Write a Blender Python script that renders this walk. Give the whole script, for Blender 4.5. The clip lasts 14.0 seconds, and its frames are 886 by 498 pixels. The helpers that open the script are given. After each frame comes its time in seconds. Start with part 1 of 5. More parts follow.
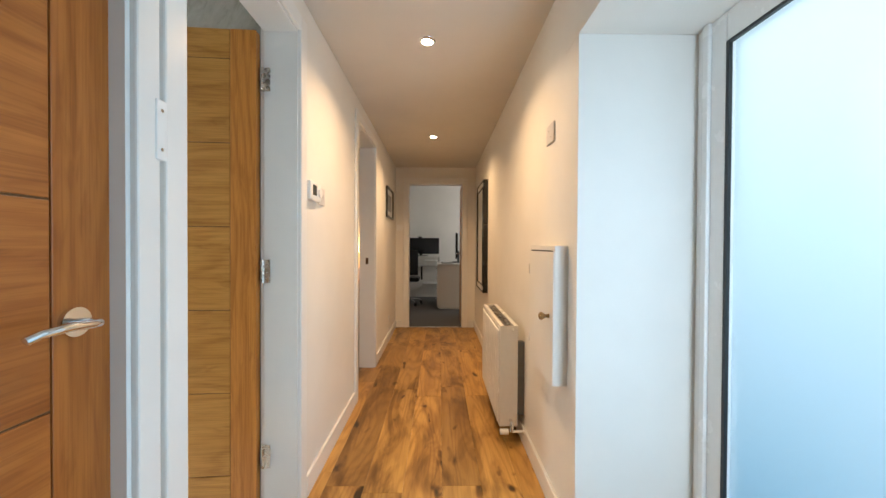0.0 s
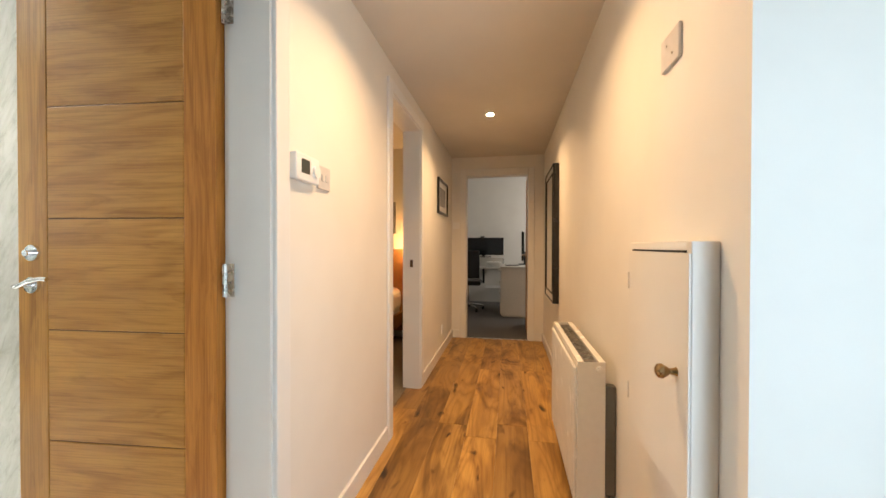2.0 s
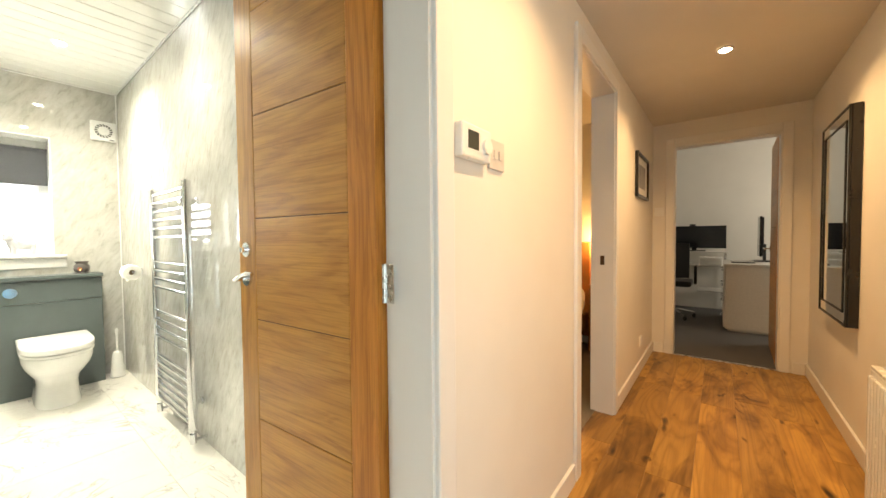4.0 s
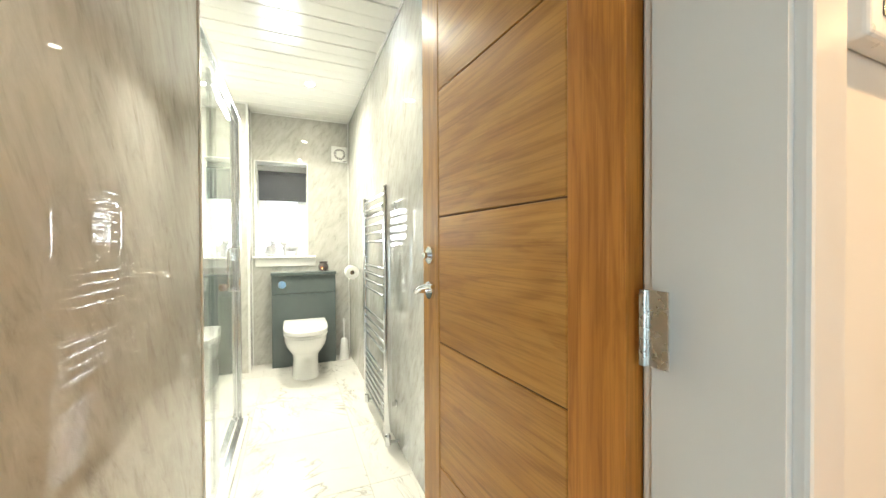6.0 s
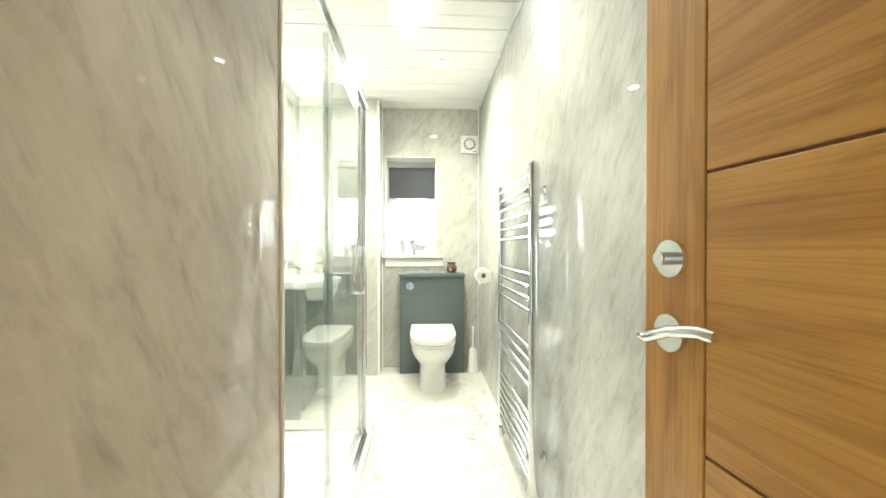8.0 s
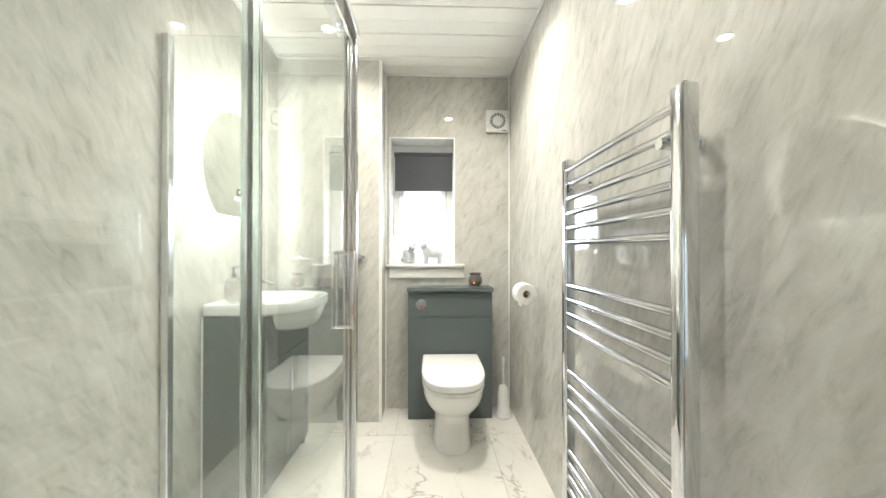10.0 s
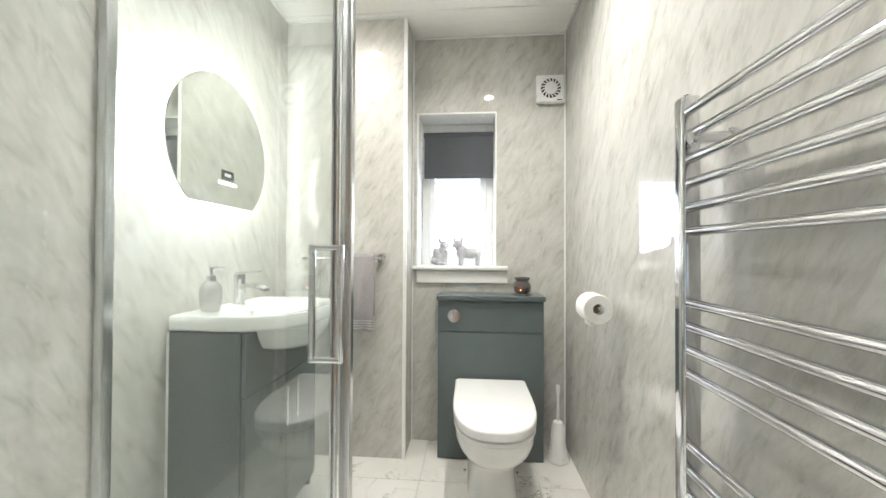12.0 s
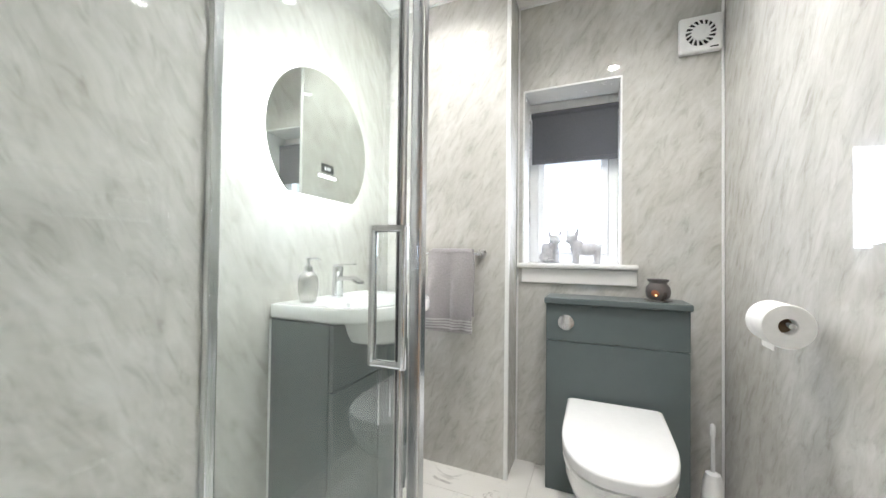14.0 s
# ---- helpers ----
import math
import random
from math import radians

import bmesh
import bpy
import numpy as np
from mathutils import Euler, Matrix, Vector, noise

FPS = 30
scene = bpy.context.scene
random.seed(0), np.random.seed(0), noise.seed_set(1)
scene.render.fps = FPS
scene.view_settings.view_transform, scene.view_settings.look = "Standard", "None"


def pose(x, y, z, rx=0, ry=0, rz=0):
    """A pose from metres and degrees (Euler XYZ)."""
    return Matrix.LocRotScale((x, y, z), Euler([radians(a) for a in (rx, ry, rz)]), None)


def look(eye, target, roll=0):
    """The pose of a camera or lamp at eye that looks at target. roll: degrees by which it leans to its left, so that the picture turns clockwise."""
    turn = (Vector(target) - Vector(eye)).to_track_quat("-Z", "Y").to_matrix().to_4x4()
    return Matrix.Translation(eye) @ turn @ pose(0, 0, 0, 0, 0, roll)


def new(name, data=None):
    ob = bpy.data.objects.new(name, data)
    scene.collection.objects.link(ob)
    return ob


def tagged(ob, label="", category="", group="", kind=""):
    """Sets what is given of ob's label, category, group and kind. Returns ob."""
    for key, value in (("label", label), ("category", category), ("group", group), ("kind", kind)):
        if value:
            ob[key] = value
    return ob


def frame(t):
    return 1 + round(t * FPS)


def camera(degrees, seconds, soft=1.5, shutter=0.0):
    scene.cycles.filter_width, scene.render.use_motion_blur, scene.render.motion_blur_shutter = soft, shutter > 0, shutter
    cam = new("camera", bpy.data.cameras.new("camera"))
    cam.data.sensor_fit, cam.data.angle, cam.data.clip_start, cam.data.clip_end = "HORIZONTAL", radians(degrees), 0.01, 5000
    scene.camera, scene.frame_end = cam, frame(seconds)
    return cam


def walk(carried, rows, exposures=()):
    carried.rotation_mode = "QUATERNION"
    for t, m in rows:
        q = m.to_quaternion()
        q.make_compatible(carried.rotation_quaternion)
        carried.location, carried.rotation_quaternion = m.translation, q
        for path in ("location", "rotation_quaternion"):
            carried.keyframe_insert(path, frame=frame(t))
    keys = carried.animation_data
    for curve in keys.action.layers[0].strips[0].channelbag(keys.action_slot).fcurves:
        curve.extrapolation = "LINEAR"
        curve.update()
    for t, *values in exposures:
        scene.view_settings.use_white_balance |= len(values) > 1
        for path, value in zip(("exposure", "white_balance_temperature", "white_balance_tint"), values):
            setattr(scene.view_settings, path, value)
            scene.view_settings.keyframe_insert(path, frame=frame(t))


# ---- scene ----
cam = camera(102.4, 14.0)
EXPOSURES = [(0, 0.70, 5950, 7), (1.0, 0.64, 6050, 6), (2.2, 0.82, 6450, 9), (4.3, 0.92, 7200, 5), (5.6, 0.76, 6800, 4), (7.0, 0.84, 6850, 3), (8.2, 0.80, 6550, 0), (9.2, 0.45, 6450, 8), (10.3, 0.19, 6430, 10), (14, 0.0, 5950, 15)]
PATH = [
    (0, (0.099, -0.064, 1.176), (0.121, 1.935, 1.154), 0.3),
    (0.5, (0.107, 0.093, 1.165), (0.115, 2.092, 1.145), 0.2),
    (1, (0.119, 0.278, 1.17), (0.06, 2.277, 1.149), 0.1),
    (1.5, (0.136, 0.406, 1.165), (-0.038, 2.398, 1.146), 0.1),
    (2, (0.184, 0.53, 1.165), (-0.174, 2.498, 1.147), 0.1),
    (2.2, (0.203, 0.571, 1.163), (-0.243, 2.521, 1.145), 0.1),
    (4.3, (-0.031, 0.866, 1.176), (-1.368, 2.353, 1.142), -0.1),
    (4.5, (-0.069, 0.881, 1.162), (-1.475, 2.304, 1.151), 0.3),
    (5, (-0.159, 0.932, 1.164), (-1.728, 2.172, 1.143), 0.1),
    (5.5, (-0.249, 0.983, 1.173), (-1.962, 2.015, 1.149), -0.3),
    (6, (-0.326, 1.041, 1.17), (-2.169, 1.818, 1.148), -0.3),
    (6.5, (-0.413, 1.07, 1.169), (-2.34, 1.602, 1.151), 0.0),
    (7, (-0.546, 1.084, 1.159), (-2.517, 1.418, 1.141), -0.0),
    (7.5, (-0.709, 1.081, 1.165), (-2.7, 1.277, 1.145), 0.1),
    (8, (-0.834, 1.072, 1.157), (-2.831, 1.177, 1.142), 0.0),
    (10.5, (-1.752, 1.008, 1.167), (-3.751, 1.066, 1.18), 0.1),
    (11, (-1.862, 1.008, 1.161), (-3.861, 1.047, 1.177), 0.2),
    (11.5, (-1.964, 1.02, 1.152), (-3.964, 0.998, 1.17), 0.2),
    (12, (-2.067, 1.036, 1.146), (-4.061, 0.878, 1.17), 0.3),
    (12.5, (-2.159, 1.041, 1.134), (-4.131, 0.706, 1.16), 0.7),
    (13, (-2.22, 1.061, 1.127), (-4.148, 0.528, 1.151), 0.8),
    (13.5, (-2.265, 1.063, 1.114), (-4.146, 0.385, 1.143), 0.9),
    (14, (-2.285, 1.069, 1.108), (-4.123, 0.281, 1.14), 0.7),
]
walk(cam, [(t, look(eye, target, roll)) for t, eye, target, roll in PATH], EXPOSURES)

# ---------------------------------------------------------------- light
world = bpy.data.worlds.new("daylight")
scene.world = world
world.use_nodes = True
_sky = world.node_tree.nodes.new("ShaderNodeTexSky")
_sky.sky_type, _sky.sun_disc, _sky.sun_elevation, _sky.sun_rotation = "NISHITA", False, radians(35), radians(120)
world.node_tree.links.new(_sky.outputs[0], world.node_tree.nodes["Background"].inputs[0])
world.node_tree.nodes["Background"].inputs[1].default_value = 0.1

HALL_Z, BATH_Z = 2.28, 2.48
WARM, COOL = (1.0, 0.60, 0.29), (1.0, 0.955, 0.835)
HALL_LAMPS = [(0.03, 1.87), (0.035, 3.56)]
BATH_LAMPS = [(-2.30, 1.15), (-3.40, 1.18), (-3.70, 0.40)]


def lamp(x, y, z, power, color, radius=0.035, spread=150):
    d = bpy.data.lights.new("downlight_beam", "AREA")
    d.shape, d.size, d.energy, d.color, d.spread = "DISK", radius * 2, power, color, radians(spread)
    o = new("downlight_beam", d)
    o.matrix_world = pose(x, y, z)
    return o


def window_or_fill_light(x, y, z, w, h, power, color, turn, tilt=90):
    d = bpy.data.lights.new("window_and_fill_panel", "AREA")
    d.shape, d.size, d.size_y, d.energy, d.color = "RECTANGLE", w, h, power, color
    o = new("window_and_fill_panel", d)
    o.matrix_world = pose(x, y, z, tilt, 0, turn)
    return o


for _x, _y in HALL_LAMPS:
    lamp(_x, _y, HALL_Z - 0.012, 8.2, WARM, spread=138)
for (_x, _y), _power in zip(BATH_LAMPS, (6.4, 13.0, 6.2)):
    lamp(_x, _y, BATH_Z - 0.012, _power, COOL, spread=142)
window_or_fill_light(-4.52, 0.94, 1.36, 0.29, 0.52, 8, (0.86, 0.93, 1.0), -90)
window_or_fill_light(0.98, 0.20, 1.0, 0.44, 1.6, 8.8, (0.72, 0.87, 1.0), 37, 82)
# unseen fill lamp added to brighten the study; the wall behind it has no window
window_or_fill_light(2.15, 6.9, 1.7, 1.4, 1.1, 17, (1.0, 0.93, 0.85), 90)

# ---------------------------------------------------------------- materials


class Mat:
    """A node material with short ways to add and join nodes."""

    def __init__(self, name, rough=0.5, metal=0.0, color=(0.8, 0.8, 0.8)):
        self.m = bpy.data.materials.new(name)
        self.m.use_nodes = True
        self.t = self.m.node_tree
        self.b = self.t.nodes["Principled BSDF"]
        self.set("Base Color", (*color, 1))
        self.set("Roughness", rough)
        self.set("Metallic", metal)

    def set(self, key, value):
        self.b.inputs[key].default_value = value

    def link(self, a, b):
        self.t.links.new(a, b)

    def node(self, kind, **values):
        n = self.t.nodes.new(kind)
        for k, v in values.items():
            n.inputs[k].default_value = v
        return n

    def coords(self, scale=(1, 1, 1), turn=(0, 0, 0), per_object=False):
        c = self.node("ShaderNodeTexCoord")
        out = c.outputs["Object"]
        if per_object:
            info, add = self.node("ShaderNodeObjectInfo"), self.node("ShaderNodeVectorMath")
            mul = self.node("ShaderNodeVectorMath")
            mul.operation = "MULTIPLY"
            mul.inputs[1].default_value = (31.7, 17.3, 23.9)
            self.link(info.outputs["Random"], mul.inputs[0])
            self.link(out, add.inputs[0])
            self.link(mul.outputs[0], add.inputs[1])
            out = add.outputs[0]
        p = self.node("ShaderNodeMapping")
        p.inputs["Scale"].default_value = scale
        p.inputs["Rotation"].default_value = [radians(a) for a in turn]
        self.link(out, p.inputs["Vector"])
        return p.outputs[0]

    def noise(self, vec, scale, detail=4, rough=0.55, distort=0.0):
        n = self.node("ShaderNodeTexNoise", Scale=scale, Detail=detail, Roughness=rough, Distortion=distort)
        self.link(vec, n.inputs["Vector"])
        return n.outputs["Fac"]

    def ramp(self, fac, *stops):
        r = self.node("ShaderNodeValToRGB")
        while len(r.color_ramp.elements) < len(stops):
            r.color_ramp.elements.new(0.5)
        for e, (pos, col) in zip(r.color_ramp.elements, stops):
            e.position = pos
            e.color = (*col, 1) if not isinstance(col, float) else (col, col, col, 1)
        self.link(fac, r.inputs[0])
        return r.outputs[0]

    def mix(self, a, b, fac=0.5, mode="MIX"):
        n = self.t.nodes.new("ShaderNodeMix")
        n.data_type, n.blend_type = "RGBA", mode
        for sock, v in ((n.inputs[0], fac), (n.inputs[6], a), (n.inputs[7], b)):
            if isinstance(v, (int, float)):
                sock.default_value = v
            elif isinstance(v, tuple):
                sock.default_value = (*v, 1)
            else:
                self.link(v, sock)
        return n.outputs[2]

    def contour(self, fac, count):
        """Growth rings: waves along the level lines of a soft noise."""
        mul, sine = self.node("ShaderNodeMath"), self.node("ShaderNodeMath")
        mul.operation, sine.operation = "MULTIPLY", "SINE"
        mul.inputs[1].default_value = count
        self.link(fac, mul.inputs[0])
        self.link(mul.outputs[0], sine.inputs[0])
        half = self.node("ShaderNodeMapRange")
        half.inputs[1].default_value, half.inputs[2].default_value = -1.0, 1.0
        self.link(sine.outputs[0], half.inputs[0])
        return half.outputs[0]

    def color(self, sock):
        self.link(sock, self.b.inputs["Base Color"])

    def bump(self, fac, strength=0.1, distance=0.002):
        n = self.node("ShaderNodeBump", Strength=strength, Distance=distance)
        self.link(fac, n.inputs["Height"])
        self.link(n.outputs[0], self.b.inputs["Normal"])


def painted(name, color, rough=0.55, bump=0.06):
    k = Mat(name, rough)
    v = k.coords()
    a = k.noise(v, 3.0, 4)
    k.color(k.ramp(a, (0.3, tuple(c * 0.95 for c in color)), (0.7, color)))
    k.bump(k.noise(v, 260, 3), bump, 0.001)
    return k.m


def plain(name, color, rough=0.5, metal=0.0, vary=0.06, scale=40):
    k = Mat(name, rough, metal, color)
    v = k.coords()
    n = k.noise(v, scale, 3)
    k.color(k.ramp(n, (0.35, tuple(c * (1 - vary) for c in color)), (0.65, color)))
    k.link(k.ramp(k.noise(v, scale * 0.3, 4), (0.3, max(rough - 0.05, 0.02)), (0.7, rough + 0.04)), k.b.inputs["Roughness"])
    return k.m


def oak(name, grain, tint_by=(1, 1, 1)):
    """Oiled oak veneer with cathedral figure; grain is the axis of the fibres, tint_by multiplies its colour."""
    along = {"x": 0, "y": 1, "z": 2}[grain]
    squash = lambda f: tuple(f if i == along else 1.0 for i in range(3))
    k = Mat(name, 0.36)
    ring = k.contour(k.noise(k.coords(squash(0.13), per_object=True), 4.2, 2, 0.4, 0.25), 75)
    fine = k.noise(k.coords(squash(0.02), per_object=True), 210, 4, 0.65)
    flame = k.noise(k.coords(squash(0.13), per_object=True), 21, 3, 0.55, 1.8)
    broad = k.noise(k.coords(squash(0.25), per_object=True), 3.5, 3)
    c = k.ramp(ring, (0.0, (0.485, 0.232, 0.049)), (0.3, (0.55, 0.274, 0.060)), (1.0, (0.58, 0.297, 0.068)))
    c = k.mix(c, k.ramp(fine, (0.38, (0.70, 0.62, 0.53)), (0.54, (1, 1, 1))), 0.62, "MULTIPLY")
    c = k.mix(c, k.ramp(flame, (0.36, (0.80, 0.73, 0.64)), (0.45, (0.97, 0.95, 0.93)), (0.60, (1.05, 1.04, 1.02))), 0.8, "MULTIPLY")
    c = k.mix(c, k.ramp(broad, (0.3, (0.86, 0.82, 0.78)), (0.7, (1, 1, 1))), 0.8, "MULTIPLY")
    k.color(k.mix(c, tint_by, 1.0, "MULTIPLY") if tint_by != (1, 1, 1) else c)
    k.bump(fine, 0.12, 0.001)
    return k.m


def laminate():
    """Rustic honey-brown boards with rings, dark knots and smoky patches."""
    k = Mat("rustic_laminate", 0.3)
    rings = k.contour(k.noise(k.coords((1, 0.14, 1), per_object=True), 5.0, 2, 0.4, 0.3), 85)
    c = k.ramp(rings, (0.0, (0.445, 0.252, 0.066)), (0.3, (0.52, 0.305, 0.083)), (1.0, (0.56, 0.335, 0.094)))
    tone = k.noise(k.coords((1, 0.2, 1), per_object=True), 8.0, 3)
    c = k.mix(c, k.ramp(tone, (0.35, (0.80, 0.76, 0.72)), (0.62, (1.06, 1.05, 1.02))), 0.9, "MULTIPLY")
    smoke = k.noise(k.coords((1, 0.30, 1), per_object=True), 5.0, 4, 0.6, 0.8)
    c = k.mix(c, k.ramp(smoke, (0.32, (0.30, 0.24, 0.20)), (0.41, (0.62, 0.56, 0.50)), (0.51, (1, 1, 1))), 0.9, "MULTIPLY")
    knots = k.noise(k.coords((1, 0.45, 1), per_object=True), 9, 2, 0.5, 0.6)
    c = k.mix(c, k.ramp(knots, (0.26, (0.07, 0.045, 0.03)), (0.31, (0.48, 0.40, 0.33)), (0.36, (1, 1, 1))), 1.0, "MULTIPLY")
    info = k.node("ShaderNodeObjectInfo")
    c = k.mix(c, k.ramp(info.outputs["Random"], (0.0, (0.62, 0.57, 0.52)), (0.35, (0.92, 0.90, 0.88)), (1.0, (1.12, 1.08, 1.0))), 1.0, "MULTIPLY")
    grain = k.noise(k.coords((1, 0.035, 1), per_object=True), 120, 4)
    k.color(k.mix(c, k.ramp(grain, (0.34, (0.74, 0.70, 0.66)), (0.56, (1, 1, 1))), 0.6, "MULTIPLY"))
    k.bump(grain, 0.15, 0.001)
    k.link(k.ramp(grain, (0.3, 0.30), (0.7, 0.42)), k.b.inputs["Roughness"])
    return k.m


def wet_panel():
    """Glossy laminated wall boards with slanting grey streaks."""
    k = Mat("marbled_wall_panel", 0.008)
    k.set("IOR", 1.68)
    c = k.node("ShaderNodeTexCoord")
    sep, comb, add = k.node("ShaderNodeSeparateXYZ"), k.node("ShaderNodeCombineXYZ"), k.node("ShaderNodeMath")
    k.link(c.outputs["Object"], sep.inputs[0])
    k.link(sep.outputs[0], add.inputs[0])
    k.link(sep.outputs[1], add.inputs[1])
    k.link(add.outputs[0], comb.inputs[0])
    k.link(sep.outputs[2], comb.inputs[1])

    def streak(turn, sx, sy):
        p = k.node("ShaderNodeMapping")
        p.inputs["Rotation"].default_value = (0, 0, radians(turn))
        k.link(comb.outputs[0], p.inputs["Vector"])
        q = k.node("ShaderNodeMapping")
        q.inputs["Scale"].default_value = (sx, sy, 1)
        k.link(p.outputs[0], q.inputs["Vector"])
        return q.outputs[0]

    a = k.noise(streak(30, 1.0, 0.34), 22, 7, 0.70, 0.55)
    b = k.noise(streak(30, 1.0, 0.45), 5, 4, 0.55, 0.6)
    d = k.noise(streak(27, 1.0, 0.26), 34, 4, 0.6, 0.5)
    col = k.ramp(a, (0.27, (0.385, 0.375, 0.335)), (0.43, (0.53, 0.52, 0.48)), (0.62, (0.61, 0.602, 0.568)))
    col = k.mix(col, k.ramp(b, (0.32, (0.86, 0.855, 0.835)), (0.62, (1, 1, 1))), 0.9, "MULTIPLY")
    col = k.mix(col, k.ramp(d, (0.34, (0.78, 0.77, 0.735)), (0.45, (1, 1, 1))), 0.55, "MULTIPLY")
    k.color(col)
    return k.m


def marble_tile():
    k = Mat("veined_marble_tile", 0.12)
    v = k.coords((1, 1, 1), (0, 0, 35), per_object=True)
    n = k.noise(v, 1.6, 6, 0.6, 1.6)
    vein = k.ramp(n, (0.478, (1, 1, 1)), (0.495, (0.52, 0.51, 0.50)), (0.512, (1, 1, 1)))
    cloud = k.ramp(k.noise(v, 2.2, 4), (0.3, (0.74, 0.72, 0.67)), (0.7, (0.82, 0.805, 0.765)))
    mask = k.ramp(k.noise(v, 3.0, 2), (0.45, 0.15), (0.6, 1.0))
    k.color(k.mix(cloud, vein, mask, "MULTIPLY"))
    return k.m


def carpet(name, color):
    k = Mat(name, 0.95)
    v = k.coords()
    k.color(k.ramp(k.noise(v, 420, 3), (0.3, tuple(c * 0.55 for c in color)), (0.7, color)))
    k.bump(k.noise(v, 300, 3), 0.8, 0.006)
    return k.m


def glassy(name, tint, rough=0.0):
    k = Mat(name, rough, 0.0, tint)
    k.set("Transmission Weight", 1.0)
    k.set("IOR", 1.45)
    return k.m


def glowing(name, color, strength):
    k = Mat(name, 0.5, 0.0, color)
    k.set("Emission Color", (*color, 1))
    k.set("Emission Strength", strength)
    return k.m


def cloth(name, color):
    k = Mat(name, 0.9)
    v = k.coords()
    k.color(k.ramp(k.noise(v, 180, 4), (0.3, tuple(c * 0.75 for c in color)), (0.7, color)))
    k.bump(k.noise(v, 240, 3), 0.6, 0.004)
    k.set("Sheen Weight", 0.3)
    return k.m


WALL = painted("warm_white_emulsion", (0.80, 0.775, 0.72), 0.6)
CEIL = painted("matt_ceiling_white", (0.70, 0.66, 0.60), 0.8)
GLOSS = painted("white_gloss_woodwork", (0.80, 0.79, 0.76), 0.28, 0.02)
BOXING = painted("cream_satin_board", (0.78, 0.76, 0.71), 0.45)
OAK_H, OAK_V = oak("oak_veneer_crosswise", "x"), oak("oak_veneer_upright", "z")
OAK_HEART = oak("oak_heartwood_upright", "z", (1.08, 0.90, 0.78))
# the same oak with its colour multiplied darker and redder, for door_2
DEEP_OAK_H, DEEP_OAK_V = oak("darker_redder_oak_crosswise", "x", (0.72, 0.50, 0.40)), oak("darker_redder_oak_upright", "z", (0.72, 0.50, 0.40))
BOARD, PANEL, TILE = laminate(), wet_panel(), marble_tile()
GROUT = plain("pale_grout", (0.62, 0.60, 0.55), 0.8)
PVC = plain("white_pvc_strip", (0.83, 0.82, 0.78), 0.16, 0, 0.02)
SEAM = plain("seam_shadow_line", (0.45, 0.44, 0.41), 0.5)
TRIM = plain("white_plastic_trim", (0.82, 0.82, 0.80), 0.25, 0, 0.02)
UNIT = plain("slate_grey_lacquer", (0.098, 0.120, 0.119), 0.32, 0, 0.05, 12)
CERAMIC = plain("glazed_white_ceramic", (0.86, 0.86, 0.84), 0.06, 0, 0.02)
PLASTIC = plain("white_plastic", (0.82, 0.82, 0.80), 0.3, 0, 0.02)
ENAMEL = plain("white_radiator_enamel", (0.80, 0.79, 0.75), 0.25, 0, 0.03)
CHROME = plain("polished_chrome", (0.78, 0.79, 0.81), 0.06, 1.0, 0.03)
STEEL = plain("brushed_steel", (0.60, 0.59, 0.57), 0.28, 1.0, 0.08, 120)
BRASS = plain("antique_brass", (0.36, 0.24, 0.11), 0.3, 1.0, 0.15, 60)
BRONZE = plain("bronze_plate", (0.16, 0.10, 0.06), 0.4, 1.0, 0.1)
BLACK = plain("black_plastic", (0.012, 0.012, 0.013), 0.35)
GROOVE = plain("oak_groove", (0.13, 0.06, 0.02), 0.7)
PROFILE = plain("bright_aluminium", (0.74, 0.75, 0.76), 0.18, 1.0, 0.04)
DARK = plain("dark_recess", (0.02, 0.02, 0.02), 0.8)
BLACKWOOD = plain("black_lacquered_wood", (0.012, 0.011, 0.010), 0.25)
SCREEN = plain("dark_screen", (0.010, 0.011, 0.013), 0.15)
LCD = plain("grey_lcd", (0.05, 0.06, 0.055), 0.2)
FABRIC_BLACK = cloth("black_chair_fabric", (0.012, 0.012, 0.013))
BLIND = cloth("dark_grey_blind_fabric", (0.085, 0.088, 0.098))
TOWEL = cloth("grey_towelling", (0.34, 0.32, 0.32))
PAPER = plain("white_tissue", (0.83, 0.82, 0.79), 0.9)
CARD = plain("brown_cardboard", (0.22, 0.15, 0.09), 0.9)
SILVER = Mat("hammered_silver_glaze", 0.25, 0.8, (0.55, 0.54, 0.52))
SILVER.bump(SILVER.noise(SILVER.coords(), 130, 2), 0.9, 0.004)
SILVER = SILVER.m
POT = plain("brown_grey_stoneware", (0.10, 0.085, 0.08), 0.3, 0, 0.3, 30)
COPPER = plain("copper_glaze", (0.28, 0.10, 0.05), 0.3, 0.6)
FIGURE = plain("pale_grey_figurine", (0.52, 0.52, 0.535), 0.3, 0.0, 0.12, 60)
MIRROR = Mat("mirror_silver", 0.0, 1.0, (0.88, 0.90, 0.88)).m
GLASS = glassy("clear_shower_glass", (0.925, 0.962, 0.948))
FROST = glassy("frosted_glass", (0.90, 0.96, 1.0), 0.45)
PANE = glassy("clear_pane", (0.97, 0.99, 1.0), 0.03)
GREY_CARPET = carpet("grey_carpet", (0.17, 0.165, 0.165))
BEIGE_CARPET = carpet("beige_carpet", (0.28, 0.24, 0.19))
PINE = plain("honey_pine", (0.42, 0.20, 0.07), 0.4, 0, 0.2, 8)
LINEN = cloth("white_bed_linen", (0.74, 0.72, 0.70))
PRINT = plain("grey_print", (0.34, 0.33, 0.31), 0.5, 0, 0.5, 5)
MOUNT = plain("white_mount_card", (0.75, 0.74, 0.71), 0.6)
WHITE_UNIT = plain("white_melamine", (0.70, 0.68, 0.64), 0.4)
